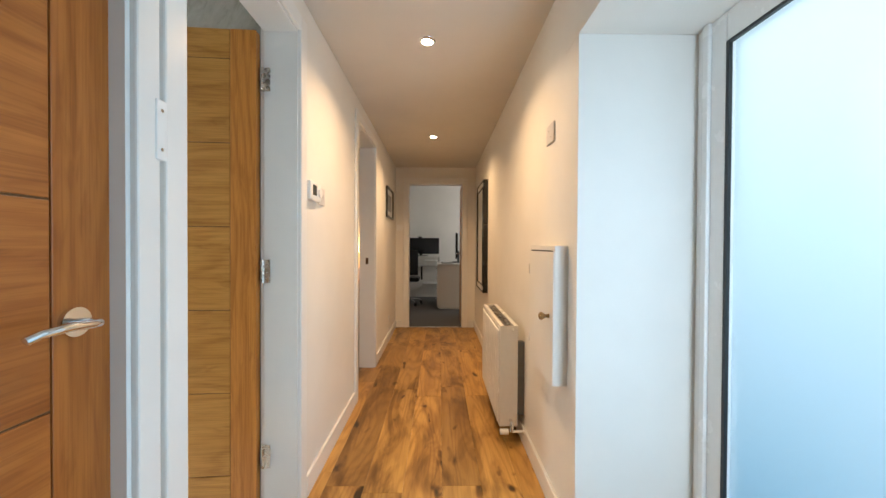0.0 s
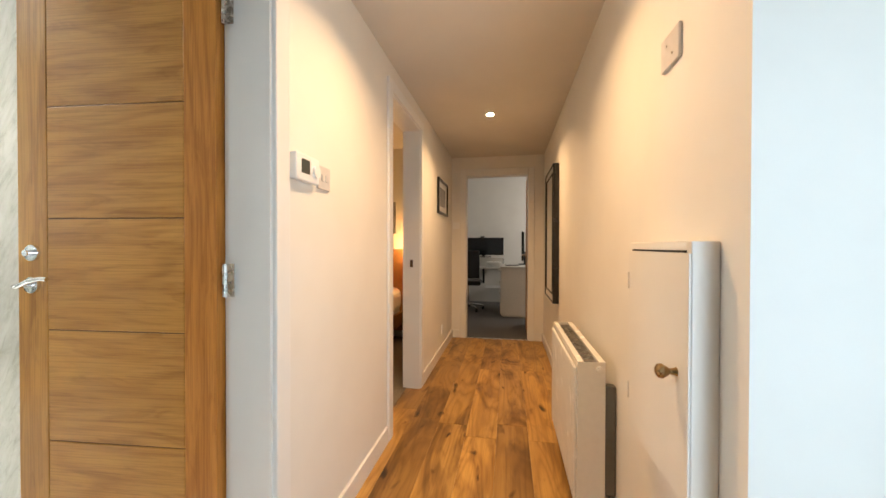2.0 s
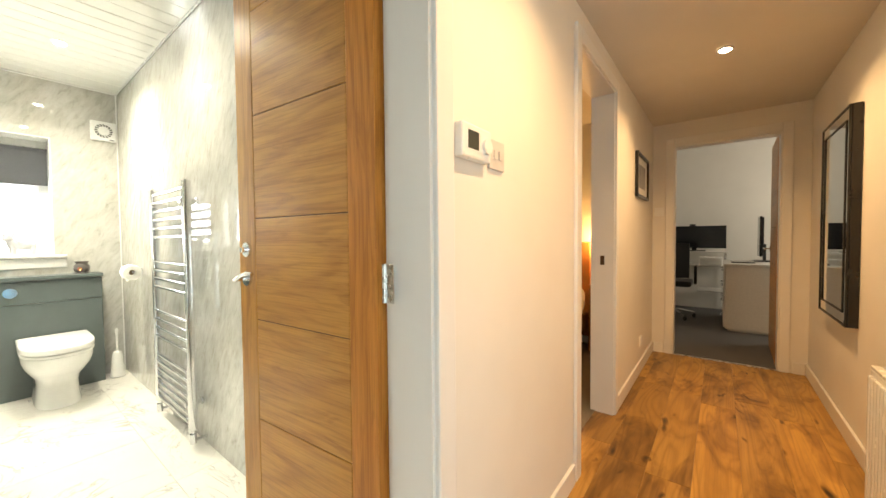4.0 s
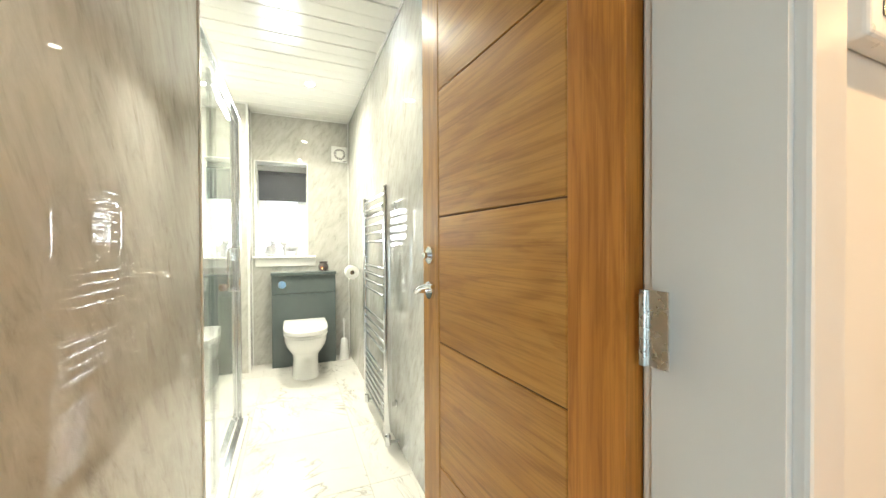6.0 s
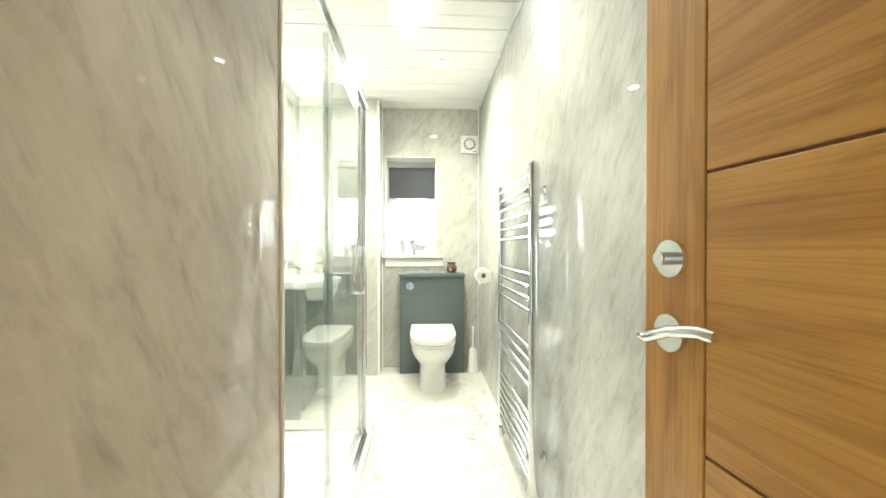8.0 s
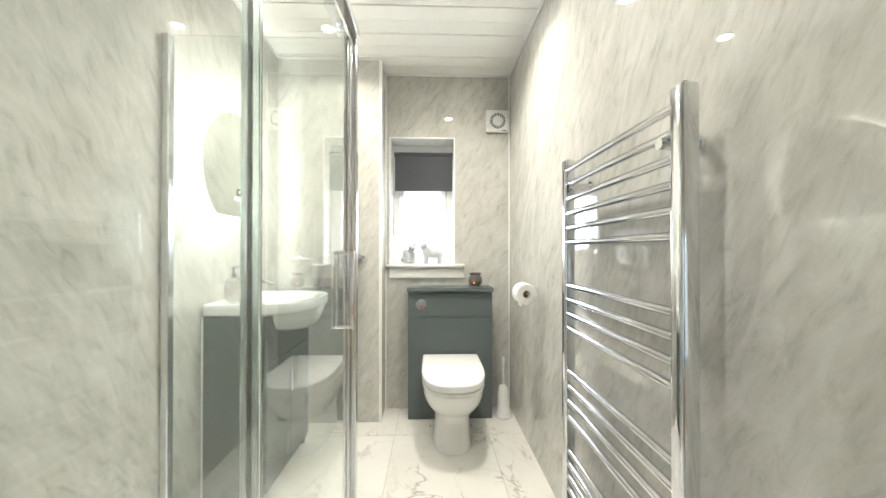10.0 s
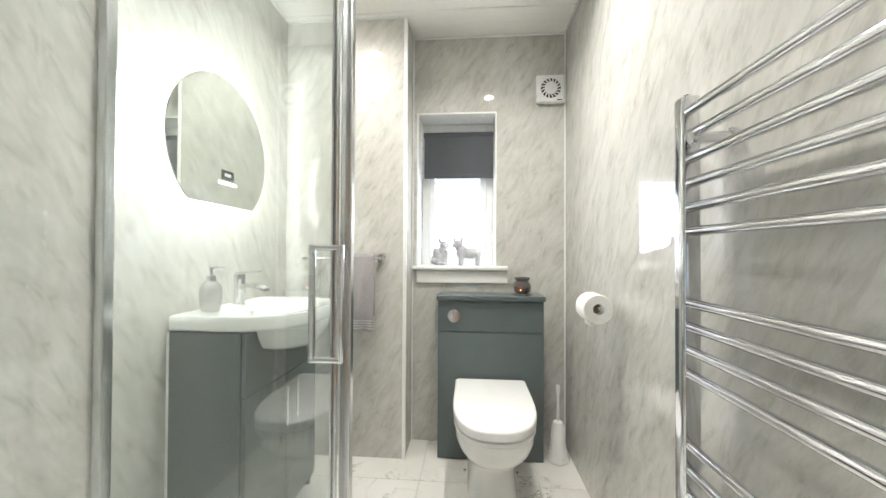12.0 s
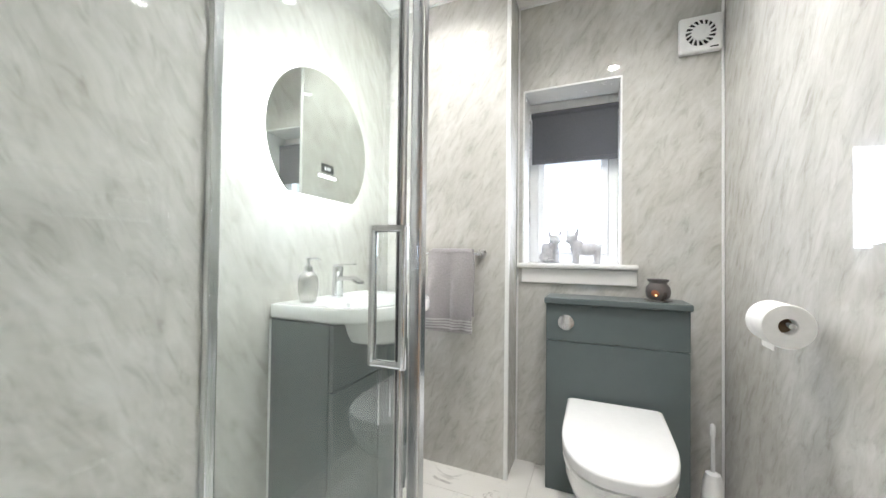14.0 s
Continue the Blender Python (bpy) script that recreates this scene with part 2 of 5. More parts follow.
HALL_GLOW = glowing("warm_lamp_glow", (1.0, 0.82, 0.58), 60)
BATH_GLOW = glowing("neutral_lamp_glow", (1.0, 0.97, 0.90), 170)
LED = glowing("mirror_led_strip", (1.0, 0.985, 0.94), 560)
BEDLAMP = glowing("orange_lamp_shade", (1.0, 0.42, 0.10), 1.6)
FLAME = glowing("tealight_flame", (1.0, 0.62, 0.25), 4)
DIGIT = glowing("dim_clock_digits", (0.9, 0.95, 1.0), 0.25)
TOUCH = glowing("touch_light_bar", (1.0, 1.0, 1.0), 3)


def outdoor(name, low, high, z0, z1, strength):
    """Plain bright outdoors, paler towards the sky."""
    k = Mat(name, 0.9, 0, (0, 0, 0))
    c = k.node("ShaderNodeTexCoord")
    s, r = k.node("ShaderNodeSeparateXYZ"), k.node("ShaderNodeMapRange")
    k.link(c.outputs["Object"], s.inputs[0])
    k.link(s.outputs[2], r.inputs[0])
    r.inputs[1].default_value, r.inputs[2].default_value = z0, z1
    k.link(k.ramp(r.outputs[0], (0.0, low), (1.0, high)), k.b.inputs["Emission Color"])
    k.set("Emission Strength", strength)
    return k.m


OUT_HALL = outdoor("hazy_daylight_beyond_porch", (0.14, 0.32, 0.45), (0.84, 0.98, 1.0), 0.1, 2.0, 0.95)
OUT_BATH = outdoor("white_overcast_beyond_window", (0.94, 0.97, 1), (0.94, 0.97, 1), 0, 2, 1.25)

# ---------------------------------------------------------------- mesh helpers
ORIGIN = {}


def thing(name, at, label="", category="", group="", kind="", parent=None):
    e = new(name)
    e.empty_display_size = 0.05
    e.location = at
    ORIGIN[e.name] = Vector(at)
    if parent is not None:
        e.parent = parent
        e.location = Vector(at) - ORIGIN[parent.name]
    return tagged(e, label, category, group, kind)


def part(name, bm, material, parent=None, label="", smooth=False):
    """Link a bmesh, given in world places, as one mesh under parent."""
    o = ORIGIN[parent.name] if parent is not None else Vector((0, 0, 0))
    bmesh.ops.translate(bm, verts=bm.verts, vec=-o)
    bmesh.ops.recalc_face_normals(bm, faces=bm.faces)
    me = bpy.data.meshes.new(name)
    bm.to_mesh(me)
    bm.free()
    me.materials.append(material)
    if smooth:
        me.shade_smooth()
        me.set_sharp_from_angle(angle=radians(38))
    ob = new(name, me)
    if parent is not None:
        ob.parent = parent
    ORIGIN[ob.name] = o
    return tagged(ob, label)


def setting(name, bm, material, label, smooth=False):
    return tagged(part(name, bm, material, None, label, smooth), kind="structure")


def box(x0, x1, y0, y1, z0, z1, bevel=0.0, bm=None, seg=2):
    b = bmesh.new()
    m = Matrix.Translation(((x0 + x1) / 2, (y0 + y1) / 2, (z0 + z1) / 2)) @ Matrix.Diagonal((abs(x1 - x0), abs(y1 - y0), abs(z1 - z0), 1))
    bmesh.ops.create_cube(b, size=1, matrix=m)
    if bevel:
        bmesh.ops.bevel(b, geom=list(b.edges), offset=bevel, segments=seg, affect="EDGES", profile=0.5)
    return join(bm, b)


def join(bm, b):
    if bm is None:
        return b
    me = bpy.data.meshes.new("tmp")
    b.to_mesh(me)
    b.free()
    bm.from_mesh(me)
    bpy.data.meshes.remove(me)
    return bm


def rod(p0, p1, r, bm=None, seg=14, r1=None):
    p0, p1 = Vector(p0), Vector(p1)
    d = p1 - p0
    b = bmesh.new()
    m = Matrix.Translation((p0 + p1) / 2) @ d.to_track_quat("Z", "Y").to_matrix().to_4x4()
    bmesh.ops.create_cone(b, cap_ends=True, segments=seg, radius1=r, radius2=r if r1 is None else r1, depth=d.length, matrix=m)
    return join(bm, b)


def rings(loops, bm=None, cap=True, closed=True):
    """A skin over a row of rings with equal counts of points."""
    b = bmesh.new()
    vs = [[b.verts.new(p) for p in loop] for loop in loops]
    n = len(vs[0])
    for a, c in zip(vs, vs[1:]):
        for i in range(n if closed else n - 1):
            j = (i + 1) % n
            b.faces.new((a[i], a[j], c[j], c[i]))
    if cap:
        b.faces.new(vs[0][::-1])
        b.faces.new(vs[-1])
    return join(bm, b)


def lathe(profile, x, y, z=0.0, seg=28, bm=None, cap=True):
    return rings([[(x + r * math.cos(2 * math.pi * i / seg), y + r * math.sin(2 * math.pi * i / seg), z + h) for i in range(seg)] for r, h in profile], bm, cap)


def tube(points, r, seg=10, bm=None):
    pts = [Vector(p) for p in points]
    loops = []
    for i, p in enumerate(pts):
        d = (pts[min(i + 1, len(pts) - 1)] - pts[max(i - 1, 0)]).normalized()
        u = d.orthogonal().normalized() if i == 0 else (u - d * u.dot(d)).normalized()
        w = d.cross(u)
        loops.append([p + r * (math.cos(2 * math.pi * k / seg) * u + math.sin(2 * math.pi * k / seg) * w) for k in range(seg)])
    return rings(loops, bm)


def ball(center, radii, bm=None, seg=14, turn=0.0, axis="Y"):
    b = bmesh.new()
    m = Matrix.Translation(center) @ Matrix.Rotation(radians(turn), 4, axis) @ Matrix.Diagonal((*radii, 1))
    bmesh.ops.create_uvsphere(b, u_segments=seg, v_segments=max(seg // 2, 6), radius=1, matrix=m)
    return join(bm, b)


def wall_y(x0, x1, y0, y1, z0, z1, holes=()):
    """A wall whose length runs along y, with holes (y0, y1, z0, z1) right through it."""
    b, y = None, y0
    for a, c, lo, hi in sorted(holes):
        if a > y:
            b = box(x0, x1, y, a, z0, z1, bm=b)
        if lo > z0:
            b = box(x0, x1, a, c, z0, lo, bm=b)
        if hi < z1:
            b = box(x0, x1, a, c, hi, z1, bm=b)
        y = c
    if y < y1:
        b = box(x0, x1, y, y1, z0, z1, bm=b)
    return b


def wall_x(x0, x1, y0, y1, z0, z1, holes=()):
    b, x = None, x0
    for a, c, lo, hi in sorted(holes):
        if a > x:
            b = box(x, a, y0, y1, z0, z1, bm=b)
        if lo > z0:
            b = box(a, c, y0, y1, z0, lo, bm=b)
        if hi < z1:
            b = box(a, c, y0, y1, hi, z1, bm=b)
        x = c
    if x < x1:
        b = box(x, x1, y0, y1, z0, z1, bm=b)
    return b


# ---------------------------------------------------------------- structure
LX, RX, FAR = -0.52, 0.615, 5.02      # hall: faces of the two long walls, far wall
BX = -0.66                            # bathroom face of the hall wall
NY, SY, WX = 1.60, -0.03, -4.25       # bathroom: north, south and window wall faces
TOP = 2.80
BATH_DOOR, BED_DOOR, STUDY_DOOR = (0.785, 1.51), (2.60, 3.36), (-0.35, 0.445)
HEAD, STUDY_HEAD = 2.115, 2.075

setting("wall_hall_left", wall_y(BX + 0.012, LX, -1.3, 5.14, 0, TOP, [(-0.16, 0.665, 0, HEAD), (*BATH_DOOR, 0, HEAD), (*BED_DOOR, 0, HEAD)]), WALL, "warm white painted hall wall with three door openings")
setting("wall_hall_right", wall_y(RX, 0.80, -1.3, FAR, 0, TOP, [(-1.29, 1.40, 0, 1.965)]), WALL, "warm white painted hall wall beside a glazed recess")
setting("wall_hall_far", wall_x(BX + 0.012, 0.80, FAR + 0.002, FAR + 0.12, 0, TOP, [(*STUDY_DOOR, 0, STUDY_HEAD)]), WALL, "warm white painted end wall with a doorway")
setting("wall_hall_back", box(BX, 1.4, -1.42, -1.302, 0, TOP), WALL, "plain painted wall behind the entrance")
setting("wall_recess", box(RX, 1.20, 1.262, 1.40, 0, 1.964), WALL, "white painted side of the glazed recess")
setting("soffit_recess", box(0.80, 1.20, -1.3, 1.40, 1.965, TOP), WALL, "white painted top of the glazed recess")
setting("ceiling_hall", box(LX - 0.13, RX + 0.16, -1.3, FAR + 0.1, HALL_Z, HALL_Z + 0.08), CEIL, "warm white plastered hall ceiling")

setting("wall_north", box(WX - 0.12, BX + 0.01, NY + 0.012, NY + 0.12, 0, TOP), WALL, "bathroom wall behind marbled boards")
setting("wall_south", box(WX - 0.12, -1.53, SY - 0.14, SY - 0.012, 0, TOP), WALL, "bathroom wall behind marbled boards")
setting("wall_partition", box(-1.518, BX + 0.01, SY - 0.14, 0.765, 0, TOP), WALL, "solid partition beside the shower")
WIN = (0.70, 1.187, 1.07, 2.012)
setting("wall_window", wall_y(WX - 0.24, WX - 0.012, SY - 0.14, NY + 0.12, 0, TOP, [WIN]), WALL, "outer bathroom wall with a window opening")
setting("ceiling_bathroom", box(WX - 0.05, BX + 0.01, SY - 0.1, NY + 0.1, BATH_Z + 0.012, BATH_Z + 0.08), SEAM, "backing of the clad bathroom ceiling")
_b = None
_x = WX
while _x < BX - 0.01:                 # cladding strips with shadow gaps between them
    _b = box(_x + 0.003, min(_x + 0.247, BX), SY - 0.01, NY + 0.01, BATH_Z, BATH_Z + 0.011, 0.003, _b, 1)
    _b = box(_x + 0.1235, _x + 0.1265, SY - 0.01, NY + 0.01, BATH_Z - 0.0015, BATH_Z + 0.006, 0, _b)
    _x += 0.25
setting("ceiling_cladding", _b, PVC, "white glossy plastic strip cladding on the ceiling")

# marbled boards, a metre wide, over the bathroom walls
PX = -4.04                            # face of the boxed pier beside the window


def boards(name, spans, make, label):
    root = thing(name, (0, 0, 0), label, kind="structure")
    for a, c in spans:
        part("panel", make(a, c), PANEL, root)
    return root


boards("panelling_north", [(WX, -3.05), (-3.05, -1.85), (-1.85, BX)], lambda a, c: box(a, c, NY, NY + 0.011, 0, BATH_Z - 0.002), "glossy marbled wall boards")
boards("panelling_south", [(PX, -2.99), (-2.99, -1.53)], lambda a, c: box(a, c, SY - 0.011, SY, 0, BATH_Z - 0.002), "glossy marbled wall boards")
_r = boards("panelling_partition", [(-1.53, BX)], lambda a, c: box(0, c - a, -0.009, 0.0, 0, BATH_Z - 0.002), "glossy marbled wall boards")
_r.matrix_world = pose(-1.53, 0.80, 0, 0, 0, -0.8)      # this wall runs a little out of square
setting("panelling_partition_end", box(-1.53, -1.519, SY, 0.788, 0, BATH_Z - 0.002), PANEL, "glossy marbled shower end board")
setting("panelling_window", wall_y(WX - 0.011, WX, 0.672, NY, 0, BATH_Z - 0.002, [WIN]), PANEL, "glossy marbled boards round the window")
setting("pier", box(WX, PX, SY - 0.01, 0.67, 0, BATH_Z - 0.002), PANEL, "boxed pier clad in glossy marbled board")
setting("panelling_door_wall", wall_y(BX, BX + 0.011, SY, NY, 0, BATH_Z - 0.002, [(BATH_DOOR[0], BATH_DOOR[1], 0, HEAD)]), PANEL, "glossy marbled boards round the door")

_b = None
for _px, _py in ((PX, 0.67),):
    _b = box(_px - 0.016, _px + 0.004, _py - 0.016, _py + 0.004, 0, BATH_Z - 0.004, 0.003, _b)
setting("trim_pier", _b, TRIM, "white plastic corner trim on the pier")
setting("trim_corner", box(WX + 0.001, WX + 0.012, NY - 0.012, NY - 0.001, 0, BATH_Z - 0.004, 0.003), TRIM, "white plastic trim in the room corner")
setting("trim_inner", box(WX + 0.001, WX + 0.010, 0.671, 0.681, 0, BATH_Z - 0.004, 0.002), TRIM, "white plastic trim beside the pier")
setting("trim_partition", box(-1.535, -1.52, 0.786, 0.804, 0, BATH_Z - 0.004, 0.003), TRIM, "white plastic edge trim on the partition")
_b = box(WX + 0.001, BX, NY - 0.011, NY - 0.001, BATH_Z - 0.013, BATH_Z - 0.001, 0.003)
_b = box(WX + 0.001, WX + 0.011, 0.682, NY - 0.012, BATH_Z - 0.013, BATH_Z - 0.001, 0.003, _b)
_b = box(PX + 0.001, PX + 0.011, SY + 0.012, 0.66, BATH_Z - 0.013, BATH_Z - 0.001, 0.003, _b)
_b = box(PX + 0.012, -1.54, SY + 0.001, SY + 0.011, BATH_Z - 0.013, BATH_Z - 0.001, 0.003, _b)
setting("trim_ceiling", _b, TRIM, "white plastic trim under the ceiling")

# skirting boards, linings and architraves
def skirting(name, x0, x1, y0, y1):
    setting(name, box(x0, x1, y0, y1, 0, 0.10, 0.005), GLOSS, "white gloss skirting board")


skirting("baseboard_left_1", LX, LX + 0.016, 1.582, 2.528)
skirting("baseboard_left_2", LX, LX + 0.016, 3.432, FAR)
skirting("baseboard_right", RX - 0.016, RX, 1.262, FAR)
skirting("baseboard_far_1", LX + 0.017, STUDY_DOOR[0] - 0.072, FAR - 0.016, FAR)
skirting("baseboard_far_2", STUDY_DOOR[1] + 0.072, RX - 0.017, FAR - 0.016, FAR)


def door_case_y(name, y0, y1, faces, near=0.07, far=0.07):
    """Lining and architraves of an opening in the left hall wall."""
    root = thing(name, (LX, y0, 0), "white gloss door lining and architrave", kind="structure")
    part("lining", box(BX, LX + 0.003, y0 + 0.001, y0 + 0.022, 0, HEAD - 0.001), GLOSS, root)
    part("lining", box(BX, LX + 0.003, y1 - 0.022, y1 - 0.001, 0, HEAD - 0.001), GLOSS, root)
    part("lining", box(BX, LX + 0.003, y0 + 0.022, y1 - 0.022, HEAD - 0.022, HEAD - 0.001), GLOSS, root)
    for x in faces:
        d = 0.018 if x == LX else -0.018
        part("architrave", box(x, x + d, y0 + 0.012 - near, y0 + 0.012, 0, HEAD + 0.055, 0.005), GLOSS, root)
        part("architrave", box(x, x + d, y1 - 0.012, y1 - 0.012 + far, 0, HEAD + 0.055, 0.005), GLOSS, root)
        part("architrave", box(x, x + d, y0 + 0.013, y1 - 0.013, HEAD - 0.012, HEAD + 0.055, 0.005), GLOSS, root)
    return root


_c1 = door_case_y("door_frame_1", *BATH_DOOR, (LX,))
part("architrave", box(BX - 0.018, BX - 0.001, 1.494, 1.565, 0, HEAD + 0.05, 0.004), GLOSS, _c1)
_c2 = door_case_y("door_frame_2", *BED_DOOR, (LX,))
_c3 = door_case_y("door_frame_3", -0.16, 0.665, (LX,), far=0.06)
part("strike_plate", box(-0.5475, -0.536, 0.6432, 0.6445, 1.02, 1.085), BRONZE, _c3, "dark bronze strike plate")
_r = thing("door_frame_4", (0, FAR, 0), "white gloss door lining and architrave", kind="structure")
_a, _c = STUDY_DOOR
part("lining", box(_a + 0.001, _a + 0.02, FAR - 0.003, FAR + 0.13, 0, STUDY_HEAD - 0.001), GLOSS, _r)
part("lining", box(_c - 0.02, _c - 0.001, FAR - 0.003, FAR + 0.13, 0, STUDY_HEAD - 0.001), GLOSS, _r)
part("lining", box(_a + 0.02, _c - 0.02, FAR - 0.003, FAR + 0.13, STUDY_HEAD - 0.035, STUDY_HEAD - 0.001), GLOSS, _r)
part("architrave", box(_a - 0.058, _a + 0.012, FAR - 0.018, FAR, 0, STUDY_HEAD + 0.055, 0.005), GLOSS, _r)
part("architrave", box(_c - 0.012, _c + 0.058, FAR - 0.018, FAR, 0, STUDY_HEAD + 0.055, 0.005), GLOSS, _r)
part("architrave", box(_a + 0.013, _c - 0.013, FAR - 0.018, FAR, STUDY_HEAD - 0.026, STUDY_HEAD + 0.055, 0.005), GLOSS, _r)
part("threshold_strip", box(_a + 0.02, _c - 0.02, FAR - 0.01, FAR + 0.03, 0.0, 0.006, 0.002), STEEL, _r)
part("strike_plate", box(_c - 0.0225, _c - 0.02, FAR + 0.06, FAR + 0.085, 0.98, 1.04), STEEL, _r)

# glazed porch side with frosted glass
_r = thing("window_1", (1.06, 0.0, 0), "white framed full-height frosted glazed screen", kind="structure")
part("window_frame", box(1.06, 1.12, 1.128, 1.26, 0, 1.965, 0.004), TRIM, _r)
part("window_frame", box(1.06, 1.12, -1.29, 1.127, 1.865, 1.965, 0.004), TRIM, _r)
part("window_frame", box(1.06, 1.12, -1.29, 1.127, 0, 0.10, 0.004), TRIM, _r)
part("bead", box(1.045, 1.06, 1.19, 1.22, 0, 1.965, 0.004), TRIM, _r)
part("gasket", box(1.058, 1.07, 1.114, 1.127, 0.1, 1.864), BLACK, _r, "black rubber gasket")
part("gasket", box(1.058, 1.07, -1.29, 1.113, 1.854, 1.864), BLACK, _r, "black rubber gasket")
_p = part("pane", box(1.085, 1.091, -1.29, 1.12, 0.1, 1.864), FROST, _r, "frosted glass pane")
_p.visible_shadow = False
setting("backdrop_porch", box(1.30, 1.31, -1.6, 1.9, -0.1, 2.3), OUT_HALL, "hazy bluish daylight outside")
setting("backdrop_garden", box(-5.3, -5.29, -0.6, 2.6, 0.2, 3.2), OUT_BATH, "plain bright overcast daylight outside")

# bathroom window
WF = WX - 0.185
_r = thing("window_2", (WX, 0.94, 1.07), "white framed window in a deep white reveal", kind="structure")
y0, y1, z0, z1 = WIN
part("reveal", box(WF, WX + 0.002, y0 - 0.001, y0 + 0.008, z0, z1), TRIM, _r)
part("reveal", box(WF, WX + 0.002, y1 - 0.008, y1 + 0.001, z0, z1), TRIM, _r)
part("reveal", box(WF, WX + 0.002, y0 + 0.008, y1 - 0.008, z1 - 0.008, z1 + 0.001), TRIM, _r)
_fr = part("window_frame", box(WF - 0.05, WF, y0 + 0.008, y0 + 0.055, z0, z1 - 0.008, 0.004), TRIM, _r)
part("window_frame", box(WF - 0.05, WF, y1 - 0.055, y1 - 0.008, z0, z1 - 0.008, 0.004), TRIM, _r)
part("window_frame", box(WF - 0.05, WF, y0 + 0.055, y1 - 0.055, z1 - 0.06, z1 - 0.008, 0.004), TRIM, _r)
part("window_frame", box(WF - 0.05, WF, y0 + 0.055, y1 - 0.055, z0, z0 + 0.05, 0.004), TRIM, _r)
for _a, _c in ((y0 + 0.056, y0 + 0.095), (y1 - 0.095, y1 - 0.056)):
    part("sash", box(WF - 0.04, WF + 0.012, _a, _c, z0 + 0.051, z1 - 0.061, 0.006), TRIM, _r)
part("sash", box(WF - 0.04, WF + 0.012, y0 + 0.096, y1 - 0.096, z0 + 0.051, z0 + 0.09, 0.006), TRIM, _r)
part("sash", box(WF - 0.04, WF + 0.012, y0 + 0.096, y1 - 0.096, z1 - 0.10, z1 - 0.061, 0.006), TRIM, _r)
_p = part("pane", box(WF - 0.022, WF - 0.016, y0 + 0.095, y1 - 0.095, z0 + 0.09, z1 - 0.10), PANE, _r)
_p.visible_shadow = False
part("window_sill", box(WF + 0.001, WX + 0.045, 0.682, 1.257, z0 - 0.026, z0 - 0.001, 0.008), GLOSS, _r)
part("apron", box(WX + 0.001, WX + 0.02, 0.70, 1.255, z0 - 0.105, z0 - 0.028, 0.006), GLOSS, _r)

# the study and the bedroom seen through the doorways
setting("wall_study_back", box(-1.8, 2.2, 8.0, 8.1, 0, TOP), WALL, "plain pale wall of the study")
setting("wall_study_left", box(-1.9, -1.8, 5.14, 8.1, 0, TOP), WALL, "plain pale wall of the study")
setting("wall_study_right", box(2.2, 2.3, 5.14, 8.1, 0, TOP), WALL, "plain pale wall of the study")
setting("wall_study_front", wall_x(-1.9, 2.3, FAR + 0.122, FAR + 0.14, 0, TOP, [(STUDY_DOOR[0], STUDY_DOOR[1], 0, STUDY_HEAD)]), WALL, "plain pale wall of the study")
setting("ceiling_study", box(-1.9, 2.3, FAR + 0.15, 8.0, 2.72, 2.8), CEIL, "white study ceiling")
setting("floor_study", box(-1.9, 2.3, FAR + 0.02, 8.1, -0.1, 0.004), GREY_CARPET, "grey cut-pile carpet")
setting("floor_bedroom", box(-4.3, BX + 0.03, 1.75, 5.1, -0.1, 0.004), BEIGE_CARPET, "beige cut-pile carpet")
setting("wall_bedroom_back", box(-4.3, BX, 4.9, 5.0, 0, TOP), WALL, "warm painted bedroom wall")
setting("wall_bedroom_left", box(-4.4, -4.3, 1.75, 5.1, 0, TOP), WALL, "warm painted bedroom wall")
setting("wall_bedroom_front", box(-4.3, BX, 1.73, 1.80, 0, TOP), WALL, "warm painted bedroom wall")
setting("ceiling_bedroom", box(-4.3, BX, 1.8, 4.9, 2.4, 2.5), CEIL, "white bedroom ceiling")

# ---------------------------------------------------------------- doors


def lever(root, x, z, side, back, rise=0.0):
    """Lever on a round rose, standing off the face y = 0; the lever points back to the hinge."""
    y = lambda d: side * d
    rose = part("rose", rod((x, y(0.0), z), (x, y(0.009), z), 0.026, seg=28), CHROME, root, "polished chrome rose", True)
    part("lever", tube([(x, y(0.008), z), (x, y(0.040), z), (x - back * 0.006, y(0.052), z), (x - back * 0.022, y(0.056), z + 0.001), (x - back * 0.06, y(0.057), z + 0.004 + rise * 0.5), (x - back * 0.10, y(0.054), z + 0.002 + rise * 0.85), (x - back * 0.116, y(0.050), z - 0.004 + rise)], 0.0072, 12), CHROME, rose, "polished chrome lever", True)


